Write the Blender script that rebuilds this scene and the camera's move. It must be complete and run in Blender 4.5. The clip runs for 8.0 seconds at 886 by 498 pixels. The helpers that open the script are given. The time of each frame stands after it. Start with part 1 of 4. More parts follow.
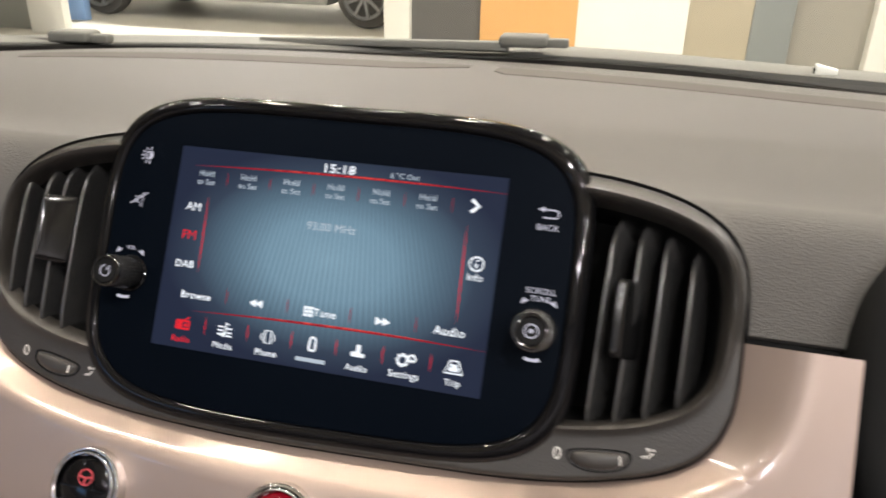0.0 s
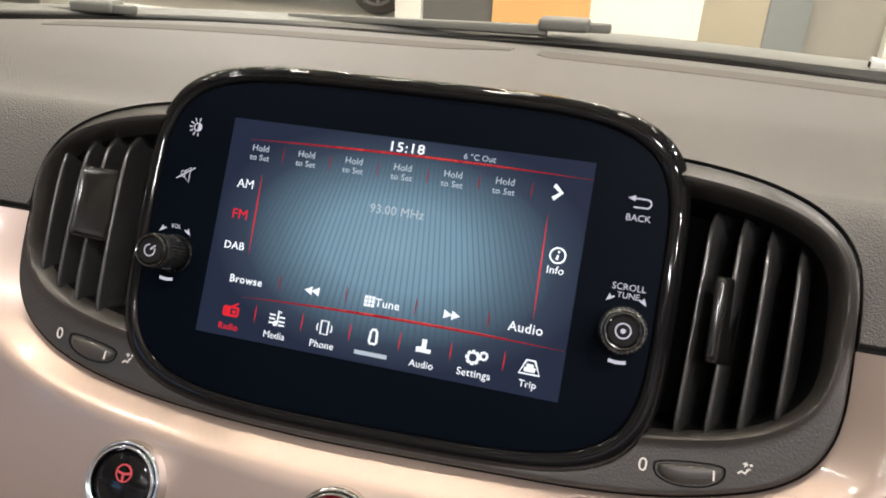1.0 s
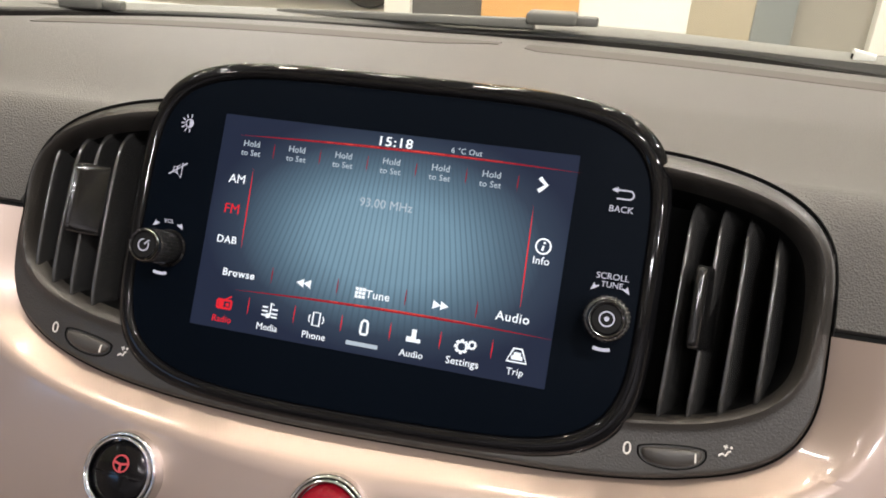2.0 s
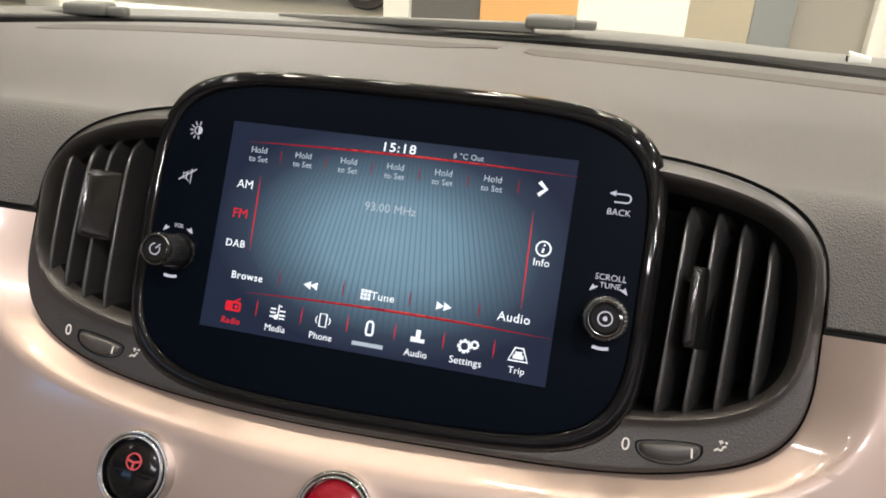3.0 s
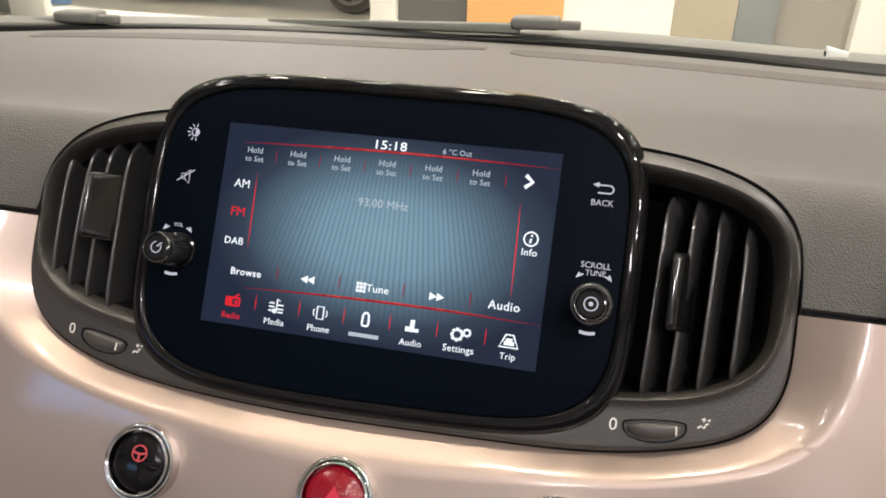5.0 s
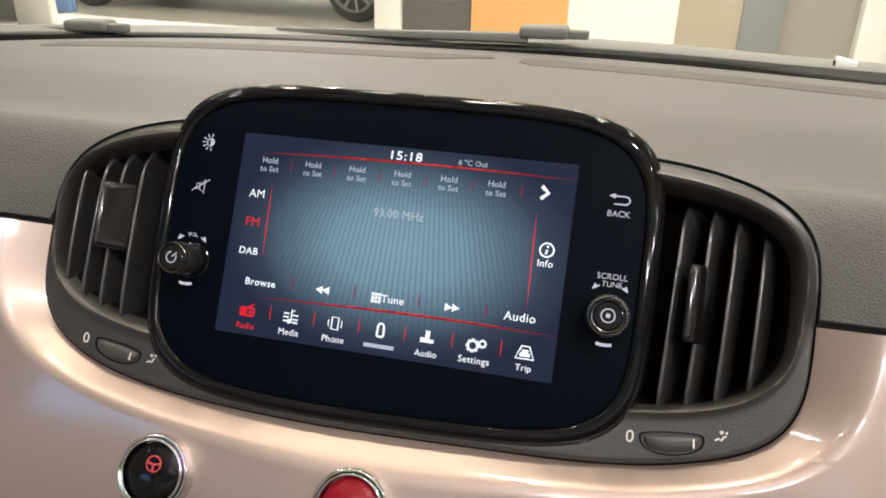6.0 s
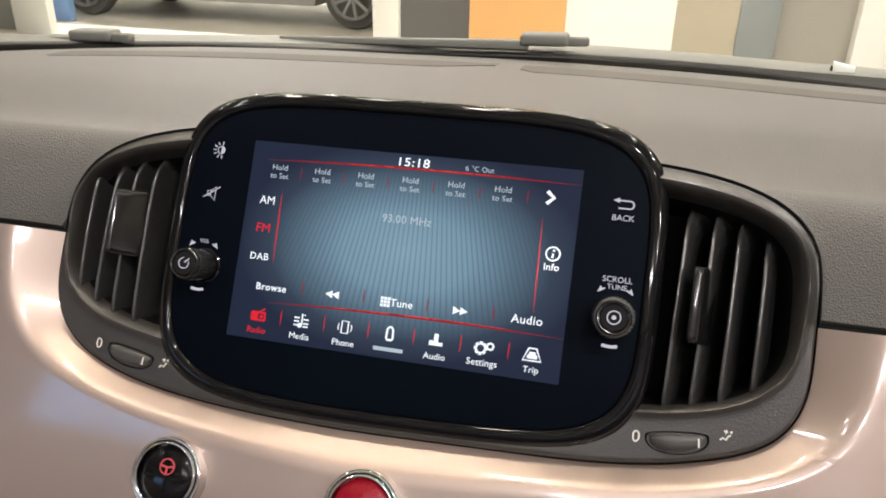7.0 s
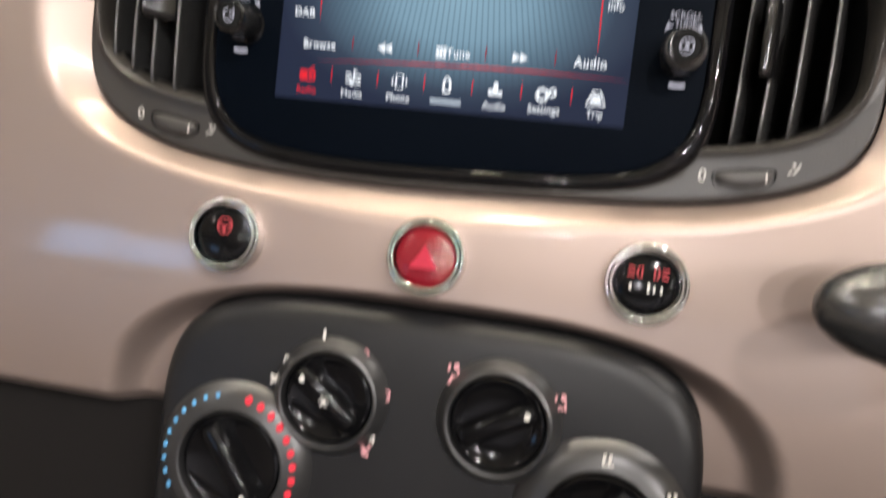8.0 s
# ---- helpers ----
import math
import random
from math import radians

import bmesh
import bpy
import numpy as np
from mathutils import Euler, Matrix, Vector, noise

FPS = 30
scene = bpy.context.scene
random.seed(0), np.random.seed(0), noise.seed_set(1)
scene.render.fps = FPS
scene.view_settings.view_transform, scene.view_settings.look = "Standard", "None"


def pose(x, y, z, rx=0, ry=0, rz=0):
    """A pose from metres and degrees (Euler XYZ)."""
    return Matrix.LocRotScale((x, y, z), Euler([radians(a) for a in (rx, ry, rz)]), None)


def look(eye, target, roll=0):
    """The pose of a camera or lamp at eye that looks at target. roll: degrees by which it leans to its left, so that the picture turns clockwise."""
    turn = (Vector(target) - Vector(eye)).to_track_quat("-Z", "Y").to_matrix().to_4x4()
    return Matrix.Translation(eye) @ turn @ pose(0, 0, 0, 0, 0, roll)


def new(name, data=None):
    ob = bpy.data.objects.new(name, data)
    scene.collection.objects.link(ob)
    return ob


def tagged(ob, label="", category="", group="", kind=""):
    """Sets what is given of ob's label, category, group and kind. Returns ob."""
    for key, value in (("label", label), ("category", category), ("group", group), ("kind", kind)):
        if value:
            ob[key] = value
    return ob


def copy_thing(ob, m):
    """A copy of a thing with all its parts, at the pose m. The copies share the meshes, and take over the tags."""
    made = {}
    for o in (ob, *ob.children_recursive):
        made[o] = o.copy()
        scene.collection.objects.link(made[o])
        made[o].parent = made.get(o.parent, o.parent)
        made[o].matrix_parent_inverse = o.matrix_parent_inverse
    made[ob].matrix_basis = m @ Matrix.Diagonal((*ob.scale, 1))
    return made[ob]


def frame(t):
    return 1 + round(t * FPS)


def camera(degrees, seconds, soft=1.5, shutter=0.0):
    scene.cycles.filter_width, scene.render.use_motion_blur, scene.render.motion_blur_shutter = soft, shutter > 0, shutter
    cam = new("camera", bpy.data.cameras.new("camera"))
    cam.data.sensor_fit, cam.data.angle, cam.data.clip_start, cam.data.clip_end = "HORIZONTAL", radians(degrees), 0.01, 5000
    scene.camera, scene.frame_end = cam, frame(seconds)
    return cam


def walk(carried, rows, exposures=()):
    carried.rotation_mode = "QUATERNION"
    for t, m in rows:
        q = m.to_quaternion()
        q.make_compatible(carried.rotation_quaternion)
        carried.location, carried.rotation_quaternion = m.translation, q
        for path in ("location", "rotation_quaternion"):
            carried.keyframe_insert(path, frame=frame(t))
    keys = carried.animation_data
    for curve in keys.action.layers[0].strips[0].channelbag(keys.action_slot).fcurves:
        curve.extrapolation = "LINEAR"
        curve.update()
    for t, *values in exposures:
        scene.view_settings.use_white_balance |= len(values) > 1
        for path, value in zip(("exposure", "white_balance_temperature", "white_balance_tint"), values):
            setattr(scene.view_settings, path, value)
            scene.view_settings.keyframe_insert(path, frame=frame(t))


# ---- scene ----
# The car's screen leans back by TILT degrees; its centre stands SCREEN_Z above the floor.
TILT, SCREEN_Z = 29.0, 0.96
FRAME = pose(0, 0, SCREEN_Z, -TILT, 0, 0)            # x right, y into the screen, z up along the screen
DASH = FRAME @ pose(0, 0, 0, 90, 0, 0)               # x right, y up along the screen, z out of it
cam = camera(62.0, 8.0, soft=1.8, shutter=0.5)
# seconds, place along the tilted axes, yaw, pitch, roll
ROWS = [
    (0.0, 0.1222, -0.3004, -0.0077, 13.10, 3.86, 8.05),
    (0.2, 0.1041, -0.2919, -0.0049, 13.57, 3.39, 8.62),
    (0.5, 0.0885, -0.2767, -0.0081, 14.10, 3.53, 9.52),
    (1.0, 0.0882, -0.2818, -0.0113, 13.05, 3.07, 9.79),
    (1.5, 0.0903, -0.2851, -0.0117, 12.45, 2.63, 9.50),
    (3.0, 0.0916, -0.2969, -0.0119, 12.34, 2.74, 8.97),
    (3.5, 0.0931, -0.3029, -0.0115, 12.28, 2.83, 8.77),
    (4.0, 0.0951, -0.3088, -0.0153, 12.20, 2.90, 8.50),
    (5.3, 0.0942, -0.3085, -0.0171, 11.67, 3.12, 7.73),
    (5.5, 0.0913, -0.3110, -0.0151, 11.83, 3.33, 7.72),
    (6.0, 0.0892, -0.3091, -0.0160, 12.02, 3.56, 7.94),
    (6.5, 0.0891, -0.3116, -0.0170, 12.25, 3.52, 7.93),
    (7.0, 0.0868, -0.3156, -0.0177, 12.01, 4.06, 7.61),
    (7.1, 0.0836, -0.3174, -0.0196, 11.53, 4.31, 7.47),
    (7.2, 0.0819, -0.3186, -0.0221, 11.37, 4.51, 7.37),
    (7.3, 0.0803, -0.3191, -0.0258, 11.35, 4.38, 7.24),
    (7.4, 0.0756, -0.3198, -0.0341, 11.00, 4.14, 7.15),
    (7.5, 0.0742, -0.3208, -0.0449, 11.30, 3.99, 7.19),
    (7.6, 0.0713, -0.3205, -0.0499, 11.31, 2.68, 7.04),
    (7.8, 0.0648, -0.3176, -0.0661, 10.29, -0.67, 6.83),
    (7.9, 0.0637, -0.3151, -0.0775, 10.19, -1.80, 6.74),
    (8.0, 0.0628, -0.3126, -0.0832, 10.06, -3.79, 6.50),
]
walk(cam, [(t, FRAME @ pose(x, y, z, 90 + pitch, 0, yaw) @ pose(0, 0, 0, 0, 0, roll)) for t, x, y, z, yaw, pitch, roll in ROWS],
     exposures=[(0.0, 0.06), (1.5, 0.09), (3.0, 0.04), (7.0, 0.02), (7.5, 0.08), (8.0, 0.24)])

# ---- light ----
world = bpy.data.worlds.new("showroom_air")
scene.world = world
world.use_nodes = True
world.node_tree.nodes["Background"].inputs[0].default_value = (0.9, 0.95, 1.0, 1)
world.node_tree.nodes["Background"].inputs[1].default_value = 0.05
SPOT_GLOW, PANEL_WATT = 100.0, 108.0
# watts of the added fill panels, by the side they stand on
LEFT_WATT, RIGHT_WATT, REAR_WATT = 62.0, 165.0, 120.0
FAR_WATT, SIDE_WATT = 130.0, 260.0
OVER_WATT = 83.0
CEILING = 3.9


def area_lamp(name, x, y, z, watt, size, size_y=None, colour=(1.0, 0.945, 0.89), aim=(0, 0, -1), shape=None):
    data = bpy.data.lights.new(name, "AREA")
    data.energy, data.color, data.size = watt, colour, size
    data.shape = shape or ("RECTANGLE" if size_y else "DISK")
    if size_y:
        data.size_y = size_y
    ob = new(name, data)
    ob.matrix_world = look((x, y, z), (x + aim[0], y + aim[1], z + aim[2] + 1e-4))
    return ob


# ---- materials ----
def nodes_of(name):
    m = bpy.data.materials.new(name)
    m.use_nodes = True
    return m, m.node_tree.nodes, m.node_tree.links, m.node_tree.nodes["Principled BSDF"]


def surface(name, colour, rough=0.5, metal=0.0, coat=0.0, coat_rough=0.03, coat_ior=1.5, spec=0.5, vary=0.08, scale=9.0, wear=0.06,
            grain=0.0, grain_scale=600.0, kind="noise", second=None):
    """A surface with colour drift at a coarse and a fine scale, uneven gloss and, where given, a relief."""
    m, n, l, b = nodes_of(name)
    place = n.new("ShaderNodeTexCoord")
    coarse, fine = n.new("ShaderNodeTexNoise"), n.new("ShaderNodeTexNoise")
    coarse.inputs["Scale"].default_value, fine.inputs["Scale"].default_value = scale, scale * 23
    coarse.inputs["Detail"].default_value = fine.inputs["Detail"].default_value = 4
    ramp = n.new("ShaderNodeMix")
    ramp.data_type = "RGBA"
    low = tuple(c * (1 - vary) for c in colour)
    high = tuple(min(1, c * (1 + vary)) for c in (second or colour))
    ramp.inputs["A"].default_value, ramp.inputs["B"].default_value = (*low, 1), (*high, 1)
    mean = n.new("ShaderNodeMath")
    mean.operation = "MULTIPLY_ADD"
    mean.inputs[1].default_value = 0.35
    for t in (coarse, fine):
        l.new(place.outputs["Object"], t.inputs["Vector"])
    half = n.new("ShaderNodeMath")
    half.operation, half.inputs[1].default_value = "MULTIPLY", 0.65
    l.new(coarse.outputs["Fac"], half.inputs[0])
    l.new(fine.outputs["Fac"], mean.inputs[0])
    l.new(half.outputs[0], mean.inputs[2])
    l.new(mean.outputs[0], ramp.inputs["Factor"])
    l.new(ramp.outputs["Result"], b.inputs["Base Color"])
    gloss = n.new("ShaderNodeMath")
    gloss.operation, gloss.inputs[1].default_value, gloss.inputs[2].default_value = "MULTIPLY_ADD", wear * 2, rough - wear
    l.new(mean.outputs[0], gloss.inputs[0])
    l.new(gloss.outputs[0], b.inputs["Roughness"])
    b.inputs["Metallic"].default_value = metal
    b.inputs["Specular IOR Level"].default_value = spec
    b.inputs["Coat Weight"].default_value, b.inputs["Coat Roughness"].default_value = coat, coat_rough
    b.inputs["Coat IOR"].default_value = coat_ior
    if grain:
        if kind == "cells":
            relief = n.new("ShaderNodeTexVoronoi")
            out = relief.outputs["Distance"]
        else:
            relief = n.new("ShaderNodeTexNoise")
            out = relief.outputs["Fac"]
        relief.inputs["Scale"].default_value = grain_scale
        bump = n.new("ShaderNodeBump")
        bump.inputs["Strength"].default_value, bump.inputs["Distance"].default_value = grain, 1.0 / grain_scale
        l.new(place.outputs["Object"], relief.inputs["Vector"])
        l.new(out, bump.inputs["Height"])
        l.new(bump.outputs[0], b.inputs["Normal"])
    return m


def glow(name, colour, strength=1.0, rough=0.1):
    m, n, l, b = nodes_of(name)
    b.inputs["Base Color"].default_value = (0.004, 0.004, 0.005, 1)
    b.inputs["Roughness"].default_value = rough
    b.inputs["Specular IOR Level"].default_value = 0.1
    b.inputs["Emission Color"].default_value = (*colour, 1)
    b.inputs["Emission Strength"].default_value = strength
    return m


def glass_pane(name):
    m, n, l, b = nodes_of(name)
    clear, shine, mix = n.new("ShaderNodeBsdfTransparent"), n.new("ShaderNodeBsdfGlossy"), n.new("ShaderNodeMixShader")
    clear.inputs[0].default_value = (0.93, 0.95, 0.94, 1)
    shine.inputs["Roughness"].default_value = 0.01
    mix.inputs[0].default_value = 0.035
    l.new(clear.outputs[0], mix.inputs[1])
    l.new(shine.outputs[0], mix.inputs[2])
    l.new(mix.outputs[0], n["Material Output"].inputs["Surface"])
    return m


def radio_page(name):
    """The lit page of the display: a blue glow in the middle, with thin dark rays that fan out downwards."""
    m, n, l, b = nodes_of(name)
    b.inputs["Base Color"].default_value = (0.004, 0.004, 0.005, 1)
    b.inputs["Roughness"].default_value = 0.5
    b.inputs["Specular IOR Level"].default_value = 0.03

    def calc(op, a, c=None, d=None):
        k = n.new("ShaderNodeMath")
        k.operation = op
        for i, v in enumerate((a, c, d)):
            if v is None:
                continue
            if isinstance(v, (int, float)):
                k.inputs[i].default_value = v
            else:
                l.new(v, k.inputs[i])
        return k.outputs[0]

    place, split = n.new("ShaderNodeTexCoord"), n.new("ShaderNodeSeparateXYZ")
    l.new(place.outputs["Object"], split.inputs[0])
    x, y = split.outputs["X"], split.outputs["Y"]
    u = calc("MULTIPLY", calc("SUBTRACT", x, 0.003), 1 / 0.080)
    v = calc("MULTIPLY", calc("SUBTRACT", y, 0.002), 1 / 0.048)
    far = calc("SQRT", calc("ADD", calc("POWER", calc("ABSOLUTE", u), 2.15), calc("POWER", calc("ABSOLUTE", v), 2.15)))
    ramp = n.new("ShaderNodeValToRGB")
    el = ramp.color_ramp.elements
    el[0].position, el[0].color = 0.0, (0.185, 0.300, 0.382, 1)
    el[1].position, el[1].color = 1.0, (0.0110, 0.0165, 0.0365, 1)
    for at, colour in ((0.34, (0.150, 0.250, 0.326, 1)), (0.58, (0.076, 0.128, 0.176, 1)), (0.80, (0.026, 0.040, 0.066, 1))):
        el.new(at).color = colour
    l.new(far, ramp.inputs[0])
    ray = calc("DIVIDE", calc("SUBTRACT", x, 0.002), calc("SUBTRACT", 0.155, y))
    wave = calc("ABSOLUTE", calc("SUBTRACT", calc("FRACT", calc("MULTIPLY", ray, 66.0)), 0.5))
    line = n.new("ShaderNodeMapRange")
    line.inputs["From Min"].default_value, line.inputs["From Max"].default_value = 0.06, 0.22
    line.inputs["To Min"].default_value, line.inputs["To Max"].default_value = 0.70, 1.0
    l.new(wave, line.inputs["Value"])
    edge = n.new("ShaderNodeMapRange")
    edge.inputs["From Min"].default_value, edge.inputs["From Max"].default_value = 0.45, 0.85
    l.new(far, edge.inputs["Value"])
    soft = calc("ADD", line.outputs[0], calc("MULTIPLY", calc("SUBTRACT", 1.0, line.outputs[0]), edge.outputs[0]))
    mul = n.new("ShaderNodeVectorMath")
    mul.operation = "SCALE"
    l.new(ramp.outputs[0], mul.inputs[0])
    l.new(soft, mul.inputs["Scale"])
    l.new(mul.outputs[0], b.inputs["Emission Color"])
    b.inputs["Emission Strength"].default_value = 1.2
    return m


DASH_TOP = surface("grained_grey_plastic", (0.101, 0.0960, 0.0890), rough=0.6, spec=0.2, vary=0.1, grain=0.50, grain_scale=1250, kind="cells")
POD = surface("black_grained_plastic", (0.0230, 0.0205, 0.0176), rough=0.42, coat=0.20, coat_rough=0.25, spec=0.55, vary=0.15, grain=0.30, grain_scale=1300)
SATIN = surface("dark_satin_plastic", (0.034, 0.031, 0.028), rough=0.42, spec=0.6, vary=0.12)
SLAT = surface("black_satin_plastic", (0.0260, 0.0257, 0.0252), rough=0.25, spec=1.0, vary=0.12)
# near black, the shade inside recesses put into the colour
DEEP = surface("cavity_shade_black", (0.003, 0.003, 0.003), rough=0.8, spec=0.1)
GLOSS = surface("gloss_black_plastic", (0.004, 0.004, 0.0045), rough=0.05, wear=0.02, vary=0.1, spec=0.25)
TAB = surface("polished_black_plastic", (0.007, 0.007, 0.007), rough=0.13, wear=0.03, vary=0.1, spec=0.6)
GLASS = surface("smoked_display_glass", (0.0015, 0.0028, 0.0053), rough=0.50, wear=0.02, vary=0.1, spec=0.02)
PAINT = surface("cream_pearl_lacquer", (0.388, 0.306, 0.268), rough=0.45, wear=0.03, vary=0.03, scale=5, metal=0.76, coat=0.55, coat_rough=0.08, coat_ior=1.75)
DARK_RING = surface("dark_chrome", (0.09, 0.09, 0.09), rough=0.18, metal=1.0, wear=0.04, vary=0.1)
CHROME = surface("polished_chrome", (0.60, 0.60, 0.595), rough=0.05, metal=1.0, wear=0.03, vary=0.03)
RUBBER = surface("black_rubber", (0.007, 0.007, 0.007), rough=0.75, spec=0.15)
RED_CAP = surface("translucent_red_plastic", (0.17, 0.003, 0.010), rough=0.12, wear=0.03, coat=0.35, spec=0.3, grain=0.2, grain_scale=500)
BUTTON = surface("black_button_plastic", (0.0035, 0.0035, 0.004), rough=0.10, wear=0.03, spec=0.2)
DIAL = surface("charcoal_satin_plastic", (0.016, 0.016, 0.0165), rough=0.36, spec=0.8, vary=0.12)
CONSOLE = surface("charcoal_soft_plastic", (0.0080, 0.0081, 0.0088), rough=0.40, spec=0.36, vary=0.12, grain=0.15, grain_scale=1600)
SEAL = surface("brown_black_rubber", (0.006, 0.005, 0.0042), rough=0.7, spec=0.12)
COWL = surface("weathered_grey_plastic", (0.145, 0.137, 0.124), rough=0.6, vary=0.15, grain=0.2, grain_scale=500)
LEGEND = glow("printed_legend", (0.62, 0.60, 0.70), 0.95)
PRINT = surface("white_print", (0.62, 0.60, 0.56), rough=0.5)
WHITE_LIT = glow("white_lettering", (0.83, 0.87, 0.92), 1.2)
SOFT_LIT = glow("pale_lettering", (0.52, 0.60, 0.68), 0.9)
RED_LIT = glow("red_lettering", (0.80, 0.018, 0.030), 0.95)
RED_DIM = glow("dim_red_line", (0.34, 0.010, 0.024), 0.8)
RED_HOT = glow("bright_red_line", (0.80, 0.075, 0.055), 0.95)
RED_SIGN = glow("red_warning_light", (0.85, 0.06, 0.10), 0.75)
RED_BACK = glow("red_backlight", (0.70, 0.09, 0.10), 0.8)
PAGE = radio_page("display_page")
CLEAR = glass_pane("windscreen_glass")

# ---- building helpers ----
def part(name, bm, material, parent, label="", smooth=True, unit=0.001, m=None):
    """Links a bmesh, drawn in millimetres, as one mesh under a thing or a part."""
    me = bpy.data.meshes.new(name)
    if m is not None:
        bm.transform(m)
    bmesh.ops.scale(bm, vec=(unit,) * 3, verts=bm.verts)
    bm.normal_update()
    bm.to_mesh(me)
    bm.free()
    me.materials.append(material)
    if smooth:
        me.shade_smooth()
        me.set_sharp_from_angle(angle=radians(38))
    ob = new(name, me)
    if parent:
        ob.parent = parent
    return tagged(ob, label=label)


def thing(name, label, category, m=None, group="", kind=""):
    ob = new(name)
    ob.matrix_basis = DASH if m is None else m
    return tagged(ob, label=label, category=category, group=group, kind=kind)


def oval(a, b, n, cx=0.0, cy=0.0, z=0.0, count=128, n_low=None):
    """A rounded oblong (superellipse) with half axes a and b."""
    out = []
    for i in range(count):
        t = 2 * math.pi * i / count
        c, s = math.cos(t), math.sin(t)
        k = 2 / (n if s >= 0 or n_low is None else n_low)
        out.append((cx + a * math.copysign(abs(c) ** k, c), cy + b * math.copysign(abs(s) ** k, s), z))
    return out


def loft(rings, closed=True, cap_first=False, cap_last=False):
    bm = bmesh.new()
    rows = [[bm.verts.new(p) for p in ring] for ring in rings]
    size = len(rows[0])
    for low, high in zip(rows, rows[1:]):
        for i in range(size if closed else size - 1):
            j = (i + 1) % size
            bm.faces.new((low[i], low[j], high[j], high[i]))
    if cap_first:
        bm.faces.new(rows[0][::-1])
    if cap_last:
        bm.faces.new(rows[-1])
    return bm


def turned(profile, count=40, cx=0.0, cy=0.0, cap=True):
    """A body of revolution about z, from (radius, z) pairs."""
    return loft([oval(r, r, 2, cx, cy, z, count) for r, z in profile], cap_first=cap, cap_last=cap)


def block(x0, x1, y0, y1, z0, z1, bevel=0.0, segments=2):
    bm = bmesh.new()
    bmesh.ops.create_cube(bm, size=1)
    for v in bm.verts:
        v.co = Vector(((x0 + x1) / 2 + v.co.x * (x1 - x0), (y0 + y1) / 2 + v.co.y * (y1 - y0), (z0 + z1) / 2 + v.co.z * (z1 - z0)))
    if bevel:
        bmesh.ops.bevel(bm, geom=list(bm.edges), offset=bevel, segments=segments, profile=0.5, affect="EDGES")
    return bm


def merge(*parts):
    out = bmesh.new()
    for bm in parts:
        me = bpy.data.meshes.new("join")
        bm.to_mesh(me)
        out.from_mesh(me)
        bm.free()
        bpy.data.meshes.remove(me)
    return out


def plate(points, z=0.0, depth=0.15):
    """A flat outline with a small thickness."""
    bm = bmesh.new()
    top = [bm.verts.new((x, y, z + depth)) for x, y in points]
    low = [bm.verts.new((x, y, z)) for x, y in points]
    bm.faces.new(top)
    for i in range(len(points)):
        j = (i + 1) % len(points)
        bm.faces.new((low[i], low[j], top[j], top[i]))
    bmesh.ops.recalc_face_normals(bm, faces=bm.faces)
    return bm


def stroke(points, width, z=0.0, depth=0.15, closed=False):
    """A line of even width through the points."""
    pts = [Vector(p) for p in points]
    left, right = [], []
    size = len(pts)
    for i, p in enumerate(pts):
        a = pts[i - 1] if i or closed else p
        b = pts[(i + 1) % size] if i < size - 1 or closed else p
        d = (b - a).normalized()
        side = Vector((-d.y, d.x)) * width / 2
        left.append(p + side)
        right.append(p - side)
    bm = bmesh.new()
    lv, rv = [bm.verts.new((*p, z + depth)) for p in left], [bm.verts.new((*p, z + depth)) for p in right]
    ll, rl = [bm.verts.new((*p, z)) for p in left], [bm.verts.new((*p, z)) for p in right]
    for i in range(size if closed else size - 1):
        j = (i + 1) % size
        bm.faces.new((lv[i], rv[i], rv[j], lv[j]))
        bm.faces.new((lv[i], lv[j], ll[j], ll[i]))
        bm.faces.new((rv[i], rl[i], rl[j], rv[j]))
    bmesh.ops.recalc_face_normals(bm, faces=bm.faces)
    return bm


def circle(r, cx, cy, start=0, end=360, count=28):
    return [(cx + r * math.cos(radians(start + (end - start) * i / count)), cy + r * math.sin(radians(start + (end - start) * i / count)))
            for i in range(count + (end - start < 360))]


def lettering(text, width, cx, cy, z=0.0, bold=0.0, tall=1.0):
    """Raised writing, centred, of the given width in millimetres."""
    cu = bpy.data.curves.new("writing", "FONT")
    cu.body, cu.align_x, cu.align_y, cu.resolution_u, cu.size = text, "CENTER", "CENTER", 3, 1.0
    cu.extrude, cu.offset, cu.space_character = 0.01, bold, 1.0 + 7 * bold
    ob = new("writing", cu)
    bpy.context.view_layer.update()
    me = bpy.data.meshes.new_from_object(ob.evaluated_get(bpy.context.evaluated_depsgraph_get()))
    bpy.data.objects.remove(ob)
    bpy.data.curves.remove(cu)
    bm = bmesh.new()
    bm.from_mesh(me)
    bpy.data.meshes.remove(me)
    xs, ys = [v.co.x for v in bm.verts], [v.co.y for v in bm.verts]
    k = width / (max(xs) - min(xs))
    mx, my = (max(xs) + min(xs)) / 2, (max(ys) + min(ys)) / 2
    for v in bm.verts:
        v.co = Vector((cx + (v.co.x - mx) * k, cy + (v.co.y - my) * k * tall, z + v.co.z * 4))
    return bm


